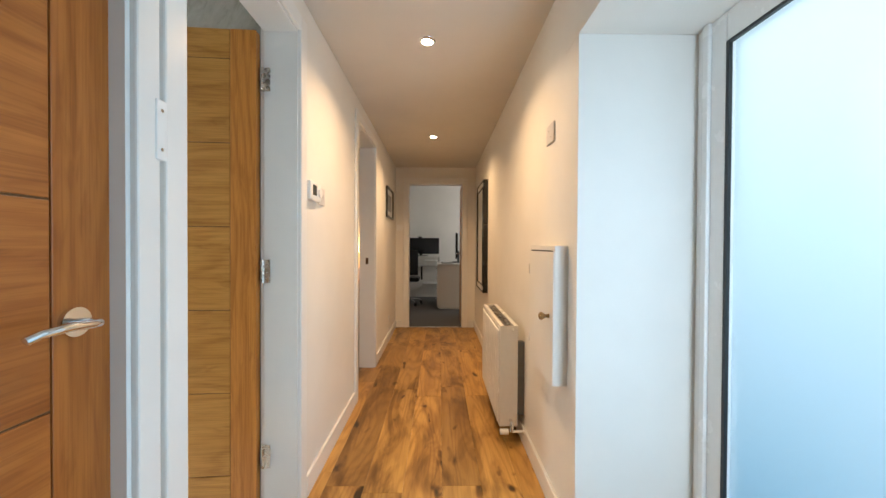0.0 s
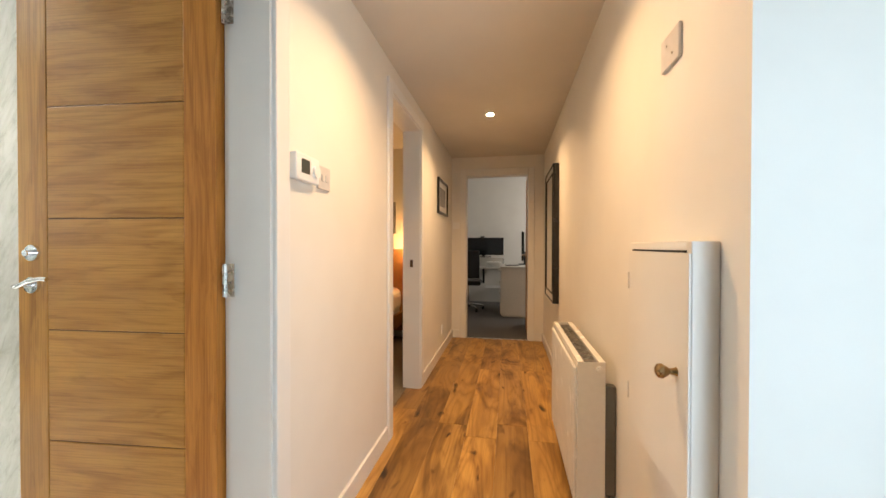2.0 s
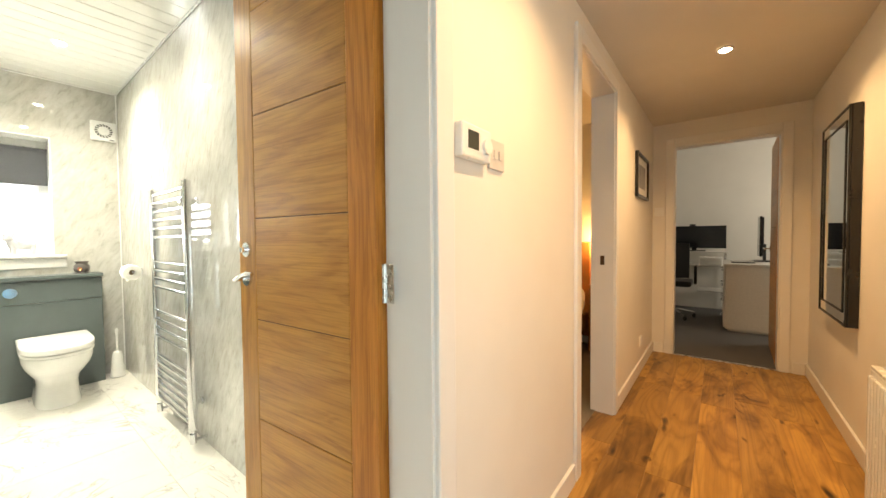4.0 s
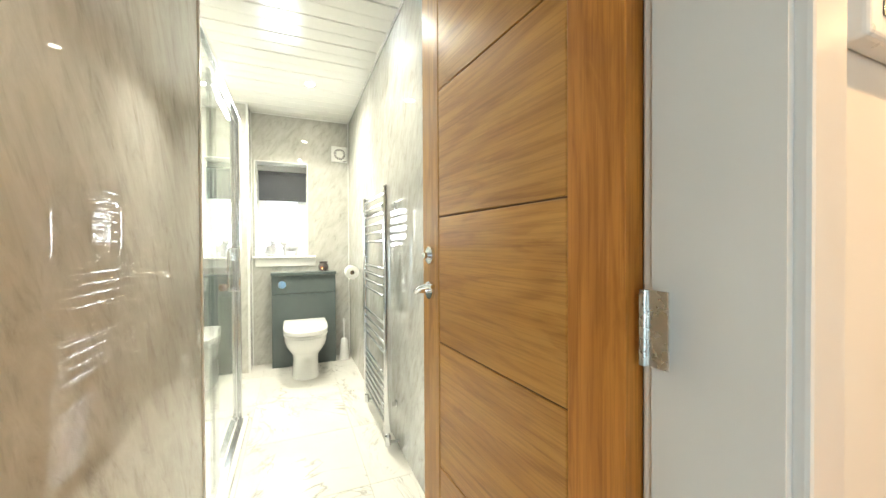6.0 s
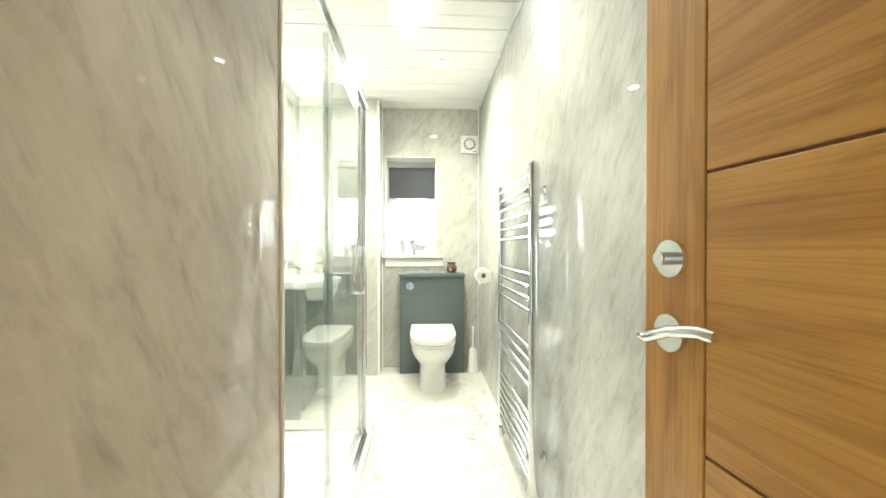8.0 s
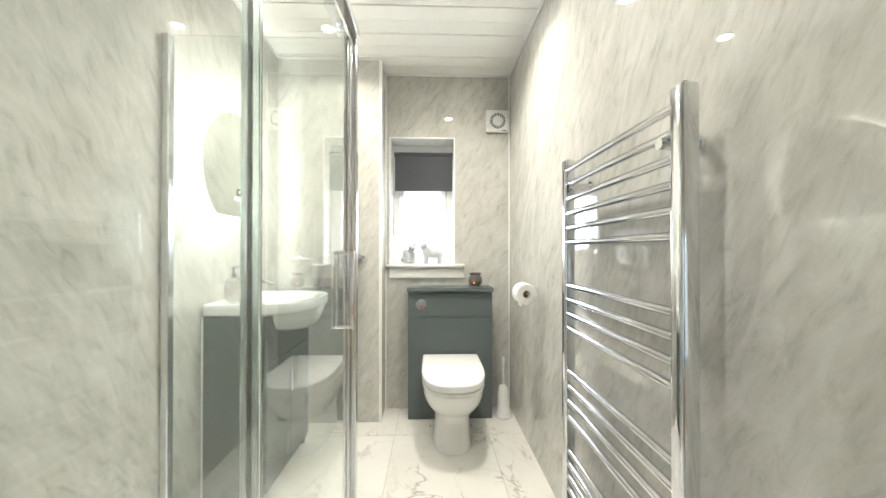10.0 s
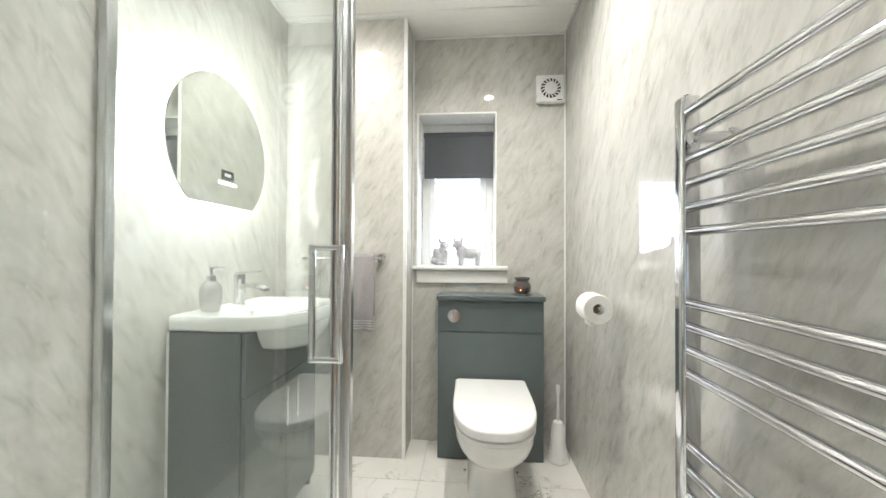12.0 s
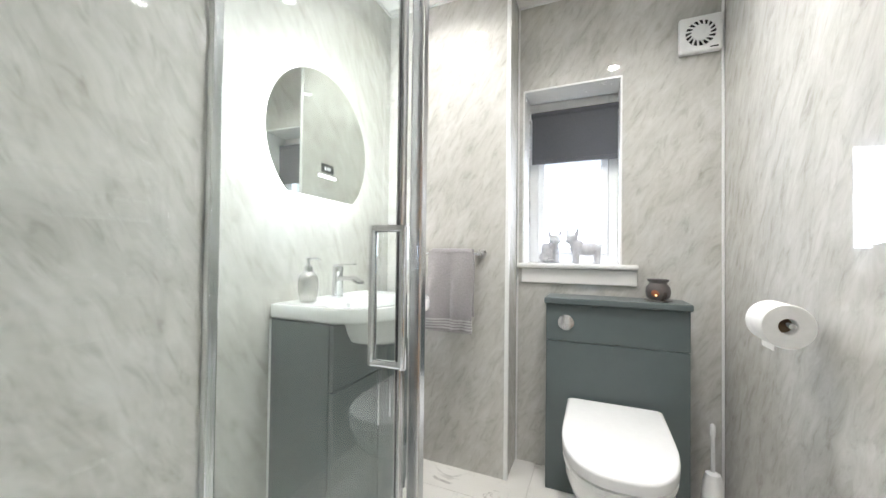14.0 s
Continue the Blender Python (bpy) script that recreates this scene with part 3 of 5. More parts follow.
def oak_door(name, width, side, label, lock=False, rise=0.0, inset=0.072, wood=(OAK_H, OAK_V)):
    """Six-groove oak door, x from hinge to latch, seen face at y = 0 looking towards side."""
    root = thing(name, (0, 0, 0), label, "door")
    a, b = (-0.040, 0.0) if side > 0 else (0.0, 0.040)
    st, z0, z1 = 0.106, 0.010, 2.085
    part("stile", box(0.0, st - 0.001, a, b, z0, z1, 0.0015), OAK_HEART if wood[1] is OAK_V else wood[1], root)
    part("stile", box(width - st + 0.001, width, a, b, z0, z1, 0.0015), wood[1], root)
    cuts = [z0] + [0.184 + 0.355 * k for k in range(6)] + [z1]
    for lo, hi in zip(cuts, cuts[1:]):
        part("panel", box(st + 0.0015, width - st - 0.0015, a + 0.0005, b - 0.0005, lo + 0.0018, hi - 0.0018, 0.002), wood[0], root)
    part("core", box(st - 0.003, width - st + 0.003, a + 0.004, b - 0.004, z0 + 0.01, z1 - 0.01), GROOVE, root)
    for s, off in ((1, max(a, b)), (-1, min(a, b))):
        sub = thing("door_handle", (0, 0, 0), "", parent=root)
        sub.location = (0, off, 0)
        lever(sub, width - inset, 1.037, s, 1, rise)
        if lock:
            part("thumb_turn", rod((width - inset, s * 0.0, 1.14), (width - inset, s * 0.008, 1.14), 0.026, rod((width - inset, s * 0.008, 1.14), (width - inset, s * 0.024, 1.14), 0.010), 28), CHROME, root, "chrome thumb turn", True).location = (0, off, 0)
    part("latch_plate", box(width - 0.0005, width + 0.0015, (a + b) / 2 - 0.011, (a + b) / 2 + 0.011, 0.96, 1.12), STEEL, root)
    return root


def hinge(root, x, y, z):
    """Butt hinge: two leaves and a knuckle."""
    h = part("hinge", rod((x, y, z - 0.05), (x, y, z + 0.05), 0.006, seg=12), STEEL, root, "brushed steel hinge", True)
    part("hinge_leaf", box(x, x + 0.032, y + 0.001, y + 0.004, z - 0.05, z + 0.05, 0.001), STEEL, h)


_d = oak_door("door_1", 0.686, 1, "open oak door with six horizontal grooves and chrome lever", True, 0.028, 0.056)
_d.matrix_world = pose(-0.683, 1.466, 0, 0, 0, 184.4)
_h = thing("door_hinges", (-0.67, 1.47, 0), "three brushed steel butt hinges on the white lining", "hinge")
for _z in (0.26, 1.06, 1.878):
    hinge(_h, -0.656, 1.468, _z)
_d = oak_door("door_2", 0.79, -1, "closed darker reddish oak door with horizontal grooves and chrome lever", wood=(DEEP_OAK_H, DEEP_OAK_V))
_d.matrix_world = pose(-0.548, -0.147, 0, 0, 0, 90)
_d = oak_door("door_3", 0.762, 1, "oak door standing open into the study")
_d.matrix_world = pose(0.424, FAR + 0.15, 0, 0, 0, 88.5)
part("strike_plate", box(-0.60, -0.575, 3.336, 3.3375, 0.99, 1.05), BRONZE, _c2, "small bronze strike plate")

# ---------------------------------------------------------------- hall things
GREYPLATE = plain("greyish_plastic", (0.62, 0.60, 0.58), 0.35)


def downlight(x, y, z, glow, bezel, label):
    r = thing("downlight", (x, y, z), label, "downlight", "recessed ceiling downlights")
    part("bezel", lathe([(0.030, -0.010), (0.032, -0.001), (0.043, -0.0005), (0.045, -0.003), (0.043, -0.006), (0.034, -0.008)], x, y, z, 32, cap=False), bezel, r, smooth=True)
    part("bulb", lathe([(0.0305, -0.009), (0.018, -0.0105), (0.001, -0.011)], x, y, z, 28), glow, r, "lit lamp face")
    return r


for _x, _y in HALL_LAMPS:
    downlight(_x, _y, HALL_Z, HALL_GLOW, CHROME, "lit round chrome-rimmed downlight in the hall ceiling")
for _x, _y in BATH_LAMPS:
    downlight(_x, _y, BATH_Z, BATH_GLOW, PLASTIC, "lit round white-rimmed downlight in clad ceiling")


def plate(name, face, at, w, h, label, category, rockers=1, axis="x", material=PLASTIC):
    """A wall plate on the face x = at[0] (or y), standing off by face."""
    x, y, z = at
    r = thing(name, at, label, category)
    t = 0.009 * face
    if axis == "x":
        part("plate", box(x, x + t, y - w / 2, y + w / 2, z - h / 2, z + h / 2, 0.002), material, r)
        for i in range(rockers):
            c = y + (i - (rockers - 1) / 2) * w * 0.34
            part("rocker", box(x + t, x + t * 1.45, c - w * 0.10, c + w * 0.10, z - h * 0.15, z + h * 0.15, 0.001), material, r)
    else:
        part("plate", box(x - w / 2, x + w / 2, y, y + t, z - h / 2, z + h / 2, 0.002), material, r)
        part("rocker", box(x - 0.012, x + 0.012, y + t, y + t * 1.45, z - 0.014, z + 0.014, 0.001), material, r)
    return r


plate("light_switch", 1, (LX, 1.800, 1.423), 0.088, 0.088, "white plastic double light switch beside a thermostat", "light switch", 2, material=GREYPLATE)
plate("light_switch", -1, (-0.46, FAR, 1.42), 0.086, 0.086, "white light switch on the end wall", "light switch", axis="y")
plate("wall_socket", 1, (LX, 4.33, 0.26), 0.086, 0.086, "white plastic socket above the skirting", "socket", 1)
plate("blank_plate", -1, (RX, 1.577, 1.69), 0.105, 0.088, "white blanking plate high on the wall", "wall plate", 0, material=GREYPLATE)
for _z in (1.705, 1.672):
    part("screw", rod((RX - 0.009, 1.577 + (_z - 1.69), _z), (RX - 0.011, 1.577 + (_z - 1.69), _z), 0.003, seg=8), STEEL, bpy.data.objects["blank_plate"])
_p = thing("wall_plate", (LX + 0.018, 0.712, 1.42), "narrow white cover plate with two screws on the architrave", "wall plate")
part("plate", box(LX, LX + 0.021, 0.698, 0.728, 1.355, 1.485, 0.003), PLASTIC, _p)
for _z in (1.378, 1.462):
    part("screw", rod((LX + 0.021, 0.713, _z), (LX + 0.0222, 0.713, _z), 0.004, seg=10), STEEL, _p)

_t = thing("thermostat", (LX, 1.66, 1.43), "white room thermostat with grey screen and dial", "thermostat")
part("body", box(LX, LX + 0.026, 1.588, 1.735, 1.385, 1.476, 0.006, seg=3), PLASTIC, _t)
part("screen", box(LX + 0.0262, LX + 0.0272, 1.617, 1.668, 1.410, 1.458), LCD, _t, "dark grey display")
part("dial", rod((LX + 0.026, 1.706, 1.428), (LX + 0.035, 1.706, 1.428), 0.021, seg=28), PLASTIC, _t, "", True)

# steel panel radiator
BRACKET = plain("dull_grey_bracket_steel", (0.16, 0.16, 0.155), 0.45, 0.6)
_r = thing("radiator", (0.52, 2.42, 0), "white double-panel convector radiator under the wall mirror", "radiator")
X0, X1, Y0, Y1, Z0, Z1 = 0.462, 0.572, 2.04, 2.81, 0.095, 0.70
part("front_panel", box(X0, X0 + 0.012, Y0 + 0.004, Y1 - 0.004, Z0, Z1 - 0.012, 0.004), ENAMEL, _r)
_n = 24
for _i in range(_n):
    _y = Y0 + 0.03 + (Y1 - Y0 - 0.06) * _i / (_n - 1)
    part("flute", box(X0 - 0.011, X0 + 0.004, _y - 0.0095, _y + 0.0095, Z0 + 0.020, Z1 - 0.032, 0.006), ENAMEL, _r)
part("back_panel", box(X1 - 0.014, X1, Y0 + 0.004, Y1 - 0.004, Z0, Z1 - 0.012, 0.004), ENAMEL, _r)
part("end_cap", box(X0 + 0.002, X1 - 0.002, Y0, Y0 + 0.003, Z0 + 0.004, Z1 - 0.002, 0.001), ENAMEL, _r)
part("end_cap", box(X0 + 0.002, X1 - 0.002, Y1 - 0.003, Y1, Z0 + 0.004, Z1 - 0.002, 0.001), ENAMEL, _r)
part("top_rail", box(X0, X0 + 0.026, Y0 + 0.004, Y1 - 0.004, Z1 - 0.011, Z1, 0.003), ENAMEL, _r)
part("top_rail", box(X1 - 0.026, X1, Y0 + 0.004, Y1 - 0.004, Z1 - 0.011, Z1, 0.003), ENAMEL, _r)
part("inner_core", box(X0 + 0.014, X1 - 0.016, Y0 + 0.01, Y1 - 0.01, Z0 + 0.02, Z1 - 0.05), plain("dusty_grey_steel", (0.18, 0.18, 0.17), 0.6), _r)
for _i in range(34):
    _y = Y0 + 0.06 + (Y1 - Y0 - 0.10) * _i / 33
    part("grille_bar", box(X0 + 0.027, X1 - 0.027, _y - 0.003, _y + 0.003, Z1 - 0.016, Z1 - 0.010), STEEL, _r)
part("bleed_plug", rod((0.545, Y0, 0.672), (0.545, Y0 - 0.012, 0.672), 0.012, rod((0.545, Y0 - 0.012, 0.672), (0.545, Y0 - 0.018, 0.672), 0.006)), ENAMEL, _r, "", True)
part("bracket", box(X1 + 0.001, RX - 0.002, Y0 + 0.012, Y0 + 0.050, 0.16, 0.60, 0.003), BRACKET, _r, "grey steel wall bracket")
part("bracket", box(X1 + 0.001, RX - 0.002, Y1 - 0.10, Y1 - 0.065, 0.16, 0.60, 0.003), BRACKET, _r, "grey steel wall bracket")
_v = part("valve", tube([(0.53, Y0 + 0.002, 0.135), (0.53, Y0 - 0.025, 0.135), (0.53, Y0 - 0.032, 0.125), (0.53, Y0 - 0.032, 0.085)], 0.011, 12), CHROME, _r, "chrome radiator valve", True)
part("cap", rod((0.51, Y0 - 0.032, 0.085), (0.462, Y0 - 0.032, 0.085), 0.016, seg=16), PLASTIC, _v, "white valve cap", True)
part("pipe", tube([(0.53, Y0 - 0.032, 0.085), (0.60, Y0 - 0.032, 0.085), (RX - 0.001, Y0 - 0.032, 0.085)], 0.0075, 10), ENAMEL, _v, "white painted pipe", True)
part("collar", rod((RX - 0.022, Y0 - 0.032, 0.085), (RX - 0.016, Y0 - 0.032, 0.085), 0.016, seg=18), ENAMEL, _v, "", True)

# meter cupboard with a knob
_c = thing("meter_cupboard", (0.59, 1.54, 0.61), "cream painted shallow wall cupboard with a brass knob", "cupboard")
part("body", box(0.560, RX - 0.001, 1.350, 1.725, 0.612, 1.176, 0.003), BOXING, _c)
_o = part("door", box(0.555, 0.5595, 1.3505, 1.725, 0.612, 1.150, 0.001), BOXING, _c)
part("gap", box(0.5575, 0.5595, 1.37, 1.70, 1.151, 1.156), DARK, _c)
_k = part("knob", lathe([(0.010, 0.0), (0.0075, 0.006), (0.0065, 0.014), (0.012, 0.022), (0.0165, 0.030), (0.0150, 0.038), (0.008, 0.043), (0.001, 0.044)], 0, 0, 0, 20), BRASS, _o, "round antique brass knob", True)
_k.data.transform(Matrix.Translation((0.555 - 0.59, 1.403 - 1.54, 0.885 - 0.61)) @ Matrix.Rotation(radians(-90), 4, "Y") @ Matrix.Translation(ORIGIN["meter_cupboard"]))
for _z in (0.72, 1.06):
    part("hinge", rod((0.555, 1.722, _z - 0.025), (0.555, 1.722, _z + 0.025), 0.004, seg=10), GLOSS, _o, "", True)

# black bevelled wall mirror
_m = thing("wall_mirror", (RX, 4.01, 0.67), "tall wall mirror in a black frame with mirrored border", "mirror")
MY0, MY1, MZ0, MZ1 = 3.69, 4.34, 0.67, 1.874
part("backing", box(0.572, RX - 0.001, MY0, MY1, MZ0, MZ1, 0.004), BLACKWOOD, _m)
for _a, _w in ((0.0, 0.012), (0.070, 0.010)):
    for q in ((MY0 + _a, MY0 + _a + _w, MZ0 + _a, MZ1 - _a), (MY1 - _a - _w, MY1 - _a, MZ0 + _a, MZ1 - _a), (MY0 + _a + _w, MY1 - _a - _w, MZ0 + _a, MZ0 + _a + _w), (MY0 + _a + _w, MY1 - _a - _w, MZ1 - _a - _w, MZ1 - _a)):
        part("frame_strip", box(0.562, 0.5715, *q, 0.003), BLACKWOOD, _m)
part("mirror_glass", box(0.568, 0.5715, MY0 + 0.081, MY1 - 0.081, MZ0 + 0.081, MZ1 - 0.081), MIRROR, _m)
for q in ((MY0 + 0.013, MY0 + 0.069, MZ0 + 0.013, MZ1 - 0.013), (MY1 - 0.069, MY1 - 0.013, MZ0 + 0.013, MZ1 - 0.013), (MY0 + 0.0705, MY1 - 0.0705, MZ0 + 0.013, MZ0 + 0.069), (MY0 + 0.0705, MY1 - 0.0705, MZ1 - 0.069, MZ1 - 0.013)):
    part("mirror_border", box(0.567, 0.5713, *q, 0.003), MIRROR, _m)

# framed picture
_p = thing("framed_picture", (LX, 4.32, 1.5), "small grey print in a thin black frame", "picture")
PY0, PY1, PZ0, PZ1 = 4.05, 4.60, 1.497, 1.862
for q in ((PY0, PY0 + 0.025, PZ0, PZ1), (PY1 - 0.025, PY1, PZ0, PZ1), (PY0 + 0.025, PY1 - 0.025, PZ0, PZ0 + 0.025), (PY0 + 0.025, PY1 - 0.025, PZ1 - 0.025, PZ1)):
    part("frame", box(LX + 0.001, LX + 0.024, *q, 0.003), BLACKWOOD, _p)
part("mount", box(LX + 0.001, LX + 0.008, PY0 + 0.024, PY1 - 0.024, PZ0 + 0.024, PZ1 - 0.024), MOUNT, _p)
part("print", box(LX + 0.0082, LX + 0.009, PY0 + 0.11, PY1 - 0.11, PZ0 + 0.085, PZ1 - 0.085), PRINT, _p, "pale grey print")

# ---------------------------------------------------------------- study things
_c = thing("drawer_cabinet", (0.45, 6.85, 0), "white drawer cabinet standing on grey carpet", "cabinet")
part("body", box(0.082, 0.85, 6.40, 7.32, 0.03, 0.805, 0.004), WHITE_UNIT, _c)
part("plinth", box(0.11, 0.84, 6.43, 7.30, 0.004, 0.029), WHITE_UNIT, _c)
part("worktop", box(0.066, 0.86, 6.385, 7.335, 0.806, 0.830, 0.003), WHITE_UNIT, _c)
for _y in (6.41, 6.865):
    for _i in range(4):
        _o = part("drawer_front", box(0.064, 0.081, _y, _y + 0.445, 0.05 + 0.19 * _i, 0.23 + 0.19 * _i, 0.003), WHITE_UNIT, _c)
        part("handle", tube([(0.064, _y + 0.13, 0.17 + 0.19 * _i), (0.046, _y + 0.15, 0.17 + 0.19 * _i), (0.040, _y + 0.2225, 0.17 + 0.19 * _i), (0.046, _y + 0.295, 0.17 + 0.19 * _i), (0.064, _y + 0.315, 0.17 + 0.19 * _i)], 0.005, 8), STEEL, _o, "bowed steel handle", True)
_m = thing("computer_monitor", (0.45, 7.1, 0.83), "slim monitor turned edge-on on the white cabinet", "monitor")
part("screen", box(0.425, 0.450, 6.93, 7.27, 0.90, 1.42, 0.006), SCREEN, _m)
part("back_cover", box(0.451, 0.468, 6.94, 7.26, 0.91, 1.41, 0.006), BLACK, _m)
part("neck", box(0.469, 0.50, 7.06, 7.14, 0.845, 1.06, 0.004), BLACK, _m)
part("base", box(0.37, 0.58, 6.97, 7.23, 0.831, 0.845, 0.004), BLACK, _m)
_k = thing("laptop", (0.25, 6.8, 0.831), "closed dark laptop lying on the white cabinet", "laptop")
part("base_shell", box(0.14, 0.37, 6.62, 6.94, 0.831, 0.842, 0.004), BLACK, _k)
part("lid", box(0.14, 0.37, 6.62, 6.94, 0.8425, 0.850, 0.003), STEEL, _k, "grey metal lid")
_d = thing("computer_desk", (-0.3, 7.6, 0), "pale metal and glass computer desk with shelves", "desk")
part("desktop", box(-1.0, 0.12, 7.35, 7.95, 0.72, 0.74, 0.004), WHITE_UNIT, _d)
part("upper_shelf", box(-1.0, 0.12, 7.62, 7.95, 0.92, 0.935, 0.004), WHITE_UNIT, _d)
for _x in (-0.98, 0.09):
    for _y in (7.38, 7.92):
        part("leg", box(_x - 0.018, _x + 0.018, _y - 0.018, _y + 0.018, 0.004, 0.72 if _y < 7.5 else 0.92, 0.003), STEEL, _d)
part("lower_shelf", box(-0.25, 0.07, 7.42, 7.90, 0.34, 0.355, 0.003), WHITE_UNIT, _d)
_m = thing("computer_monitor", (-0.3, 7.8, 0.935), "wide black monitor on the desk shelf", "monitor")
part("screen", box(-0.75, 0.10, 7.74, 7.78, 0.98, 1.33, 0.006), SCREEN, _m)
part("base", box(-0.45, -0.15, 7.70, 7.88, 0.936, 0.95, 0.004), BLACK, _m)
part("neck", box(-0.33, -0.27, 7.785, 7.82, 0.95, 1.1, 0.004), BLACK, _m)
part("webcam", box(-0.36, -0.28, 7.74, 7.78, 1.331, 1.36, 0.006), BLACK, _m)
_q = thing("printer", (-0.08, 7.55, 0.74), "small white printer on the desk", "printer")
part("body", box(-0.22, 0.06, 7.40, 7.60, 0.741, 0.86, 0.012), PLASTIC, _q)
part("paper_tray", box(-0.19, 0.03, 7.385, 7.399, 0.80, 0.85, 0.003), PAPER, _q)
_c = thing("office_chair", (-0.42, 6.95, 0), "black office chair with armrests and chrome base", "chair")
part("seat", box(-0.66, -0.18, 6.72, 7.2, 0.47, 0.55, 0.03, seg=3), FABRIC_BLACK, _c)
part("backrest", rings([[(-0.66 + 0.46 * i / 9, 6.66 + 0.05 * abs(i - 4.5) / 4.5 + d, z) for i in range(10) for d in (0,)] + [(-0.66 + 0.46 * i / 9, 6.70 + 0.05 * abs(i - 4.5) / 4.5, z) for i in range(9, -1, -1)] for z, d in ((0.60, 0), (0.66, 0), (0.85, 0), (1.02, 0), (1.08, 0))]), FABRIC_BLACK, _c, "", True)
part("column", rod((-0.42, 6.95, 0.12), (-0.42, 6.95, 0.47), 0.025), CHROME, _c, "", True)
for _i in range(5):
    _a = radians(72 * _i + 20)
    _e = (-0.42 + 0.28 * math.cos(_a), 6.95 + 0.28 * math.sin(_a), 0.085)
    _l = part("base_leg", rod((-0.42, 6.95, 0.13), _e, 0.018, r1=0.012), CHROME, _c)
    part("castor", ball((_e[0], _e[1], 0.037), (0.028, 0.028, 0.033)), BLACK, _l, "black castor", True)
for _x in (-0.70, -0.14):
    part("armrest", tube([(_x, 6.9, 0.50), (_x, 6.9, 0.72), (_x, 6.85, 0.74), (_x, 7.12, 0.74)], 0.018, 8), BLACK, _c, "", True)

_c.location.x -= 0.10
# ---------------------------------------------------------------- bedroom things
_b = thing("bed", (-1.9, 4.0, 0), "made bed with white linen and a pine headboard", "bed")
part("headboard", box(-2.70, -1.075, 4.82, 4.895, 0.10, 1.12, 0.012), PINE, _b)
part("side_rail", box(-1.13, -1.09, 2.85, 4.81, 0.20, 0.36, 0.008), PINE, _b)
part("mattress", box(-2.65, -1.132, 2.85, 4.81, 0.28, 0.52, 0.05, seg=3), LINEN, _b)
part("duvet", box(-2.71, -1.04, 2.80, 4.60, 0.40, 0.68, 0.09, seg=4), LINEN, _b, "rumpled white duvet")
part("pillow", box(-1.9, -1.3, 4.40, 4.80, 0.58, 0.74, 0.07, seg=4), LINEN, _b)
for _x in (-2.61, -1.11):
    part("leg", box(_x - 0.03, _x + 0.03, 2.87, 2.93, 0.004, 0.20), PINE, _b)
_t = thing("bedside_cabinet", (-1.0, 4.65, 0), "honey pine bedside cabinet", "cabinet")
part("body", box(-1.035, -0.72, 4.62, 4.88, 0.005, 0.66, 0.006), PINE, _t)
part("cabinet_top", box(-1.037, -0.71, 4.605, 4.89, 0.661, 0.685, 0.005), PINE, _t)
part("drawer_front", box(-1.02, -0.735, 4.607, 4.619, 0.46, 0.63, 0.003), PINE, _t)
_l = thing("table_lamp", (-0.95, 4.75, 0.685), "lit bedside lamp with an orange shade", "lamp")
part("base", lathe([(0.05, 0.0), (0.05, 0.012), (0.015, 0.03), (0.012, 0.20)], -0.95, 4.75, 0.686, 20), STEEL, _l, "", True)
part("shade", lathe([(0.075, 0.18), (0.058, 0.38)], -0.95, 4.75, 0.686, 28, cap=False), BEDLAMP, _l, "glowing orange fabric shade", True)
_d = bpy.data.lights.new("bedside_glow", "POINT")
_d.energy, _d.color, _d.shadow_soft_size = 11, (1.0, 0.55, 0.2), 0.05
new("bedside_glow", _d).location = (-0.95, 4.75, 1.12)
_p = thing("framed_picture", (-1.2, 4.9, 1.3), "dark print hanging above the headboard", "picture")
part("canvas", box(-1.55, -1.22, 4.872, 4.899, 1.32, 1.72, 0.004), PRINT, _p)
part("motif", box(-1.50, -1.27, 4.868, 4.8715, 1.36, 1.60), BLACK, _p)
# ---------------------------------------------------------------- bathroom things
# shower: low tray, fixed pane, sliding door, end pane, chrome profiles
GY, CX = 0.710, -3.008
_t = thing("shower_tray", (-2.25, 0.35, 0), "low white shower tray behind the glass", "shower tray")
part("tray", box(CX - 0.02, -1.532, SY + 0.001, GY + 0.05, 0.001, 0.035, 0.008, seg=3), CERAMIC, _t)
part("waste", rod((-2.25, 0.2, 0.0352), (-2.25, 0.2, 0.040), 0.05, seg=28), CHROME, _t, "round chrome waste", True)
_s = thing("shower_enclosure", (-2.25, GY, 0.036), "clear glass shower enclosure with chrome frame and sliding door", "shower screen")
_zb, _zt = 0.036, 2.005


def pane(x0, x1, y0, y1, z0, z1, name="pane"):
    p = part(name, box(x0, x1, y0, y1, z0, z1, 0.001, seg=1), GLASS, _s, "clear toughened glass pane")
    p.visible_shadow = False
    return p


pane(-2.195, -1.562, GY + 0.012, GY + 0.018, _zb + 0.02, _zt - 0.03)
_door = pane(-2.925, -2.215, GY - 0.016, GY - 0.010, _zb + 0.02, _zt - 0.04, "sliding_door")
pane(CX - 0.003, CX + 0.003, SY + 0.03, GY - 0.02, _zb + 0.02, _zt)
part("wall_profile", box(-1.560, -1.532, GY, GY + 0.032, _zb, _zt, 0.003), PROFILE, _s, "chrome wall profile")
part("wall_profile", box(CX - 0.018, CX + 0.018, SY + 0.001, SY + 0.032, _zb, _zt, 0.004), PROFILE, _s, "chrome wall profile")
part("corner_post", box(CX + 0.014, CX + 0.042, GY - 0.014, GY + 0.016, _zb, _zt, 0.004), PROFILE, _s, "chrome corner post")
part("top_rail", box(CX + 0.051, -1.561, GY - 0.006, GY + 0.030, _zt - 0.032, _zt, 0.004), PROFILE, _s, "chrome top rail")
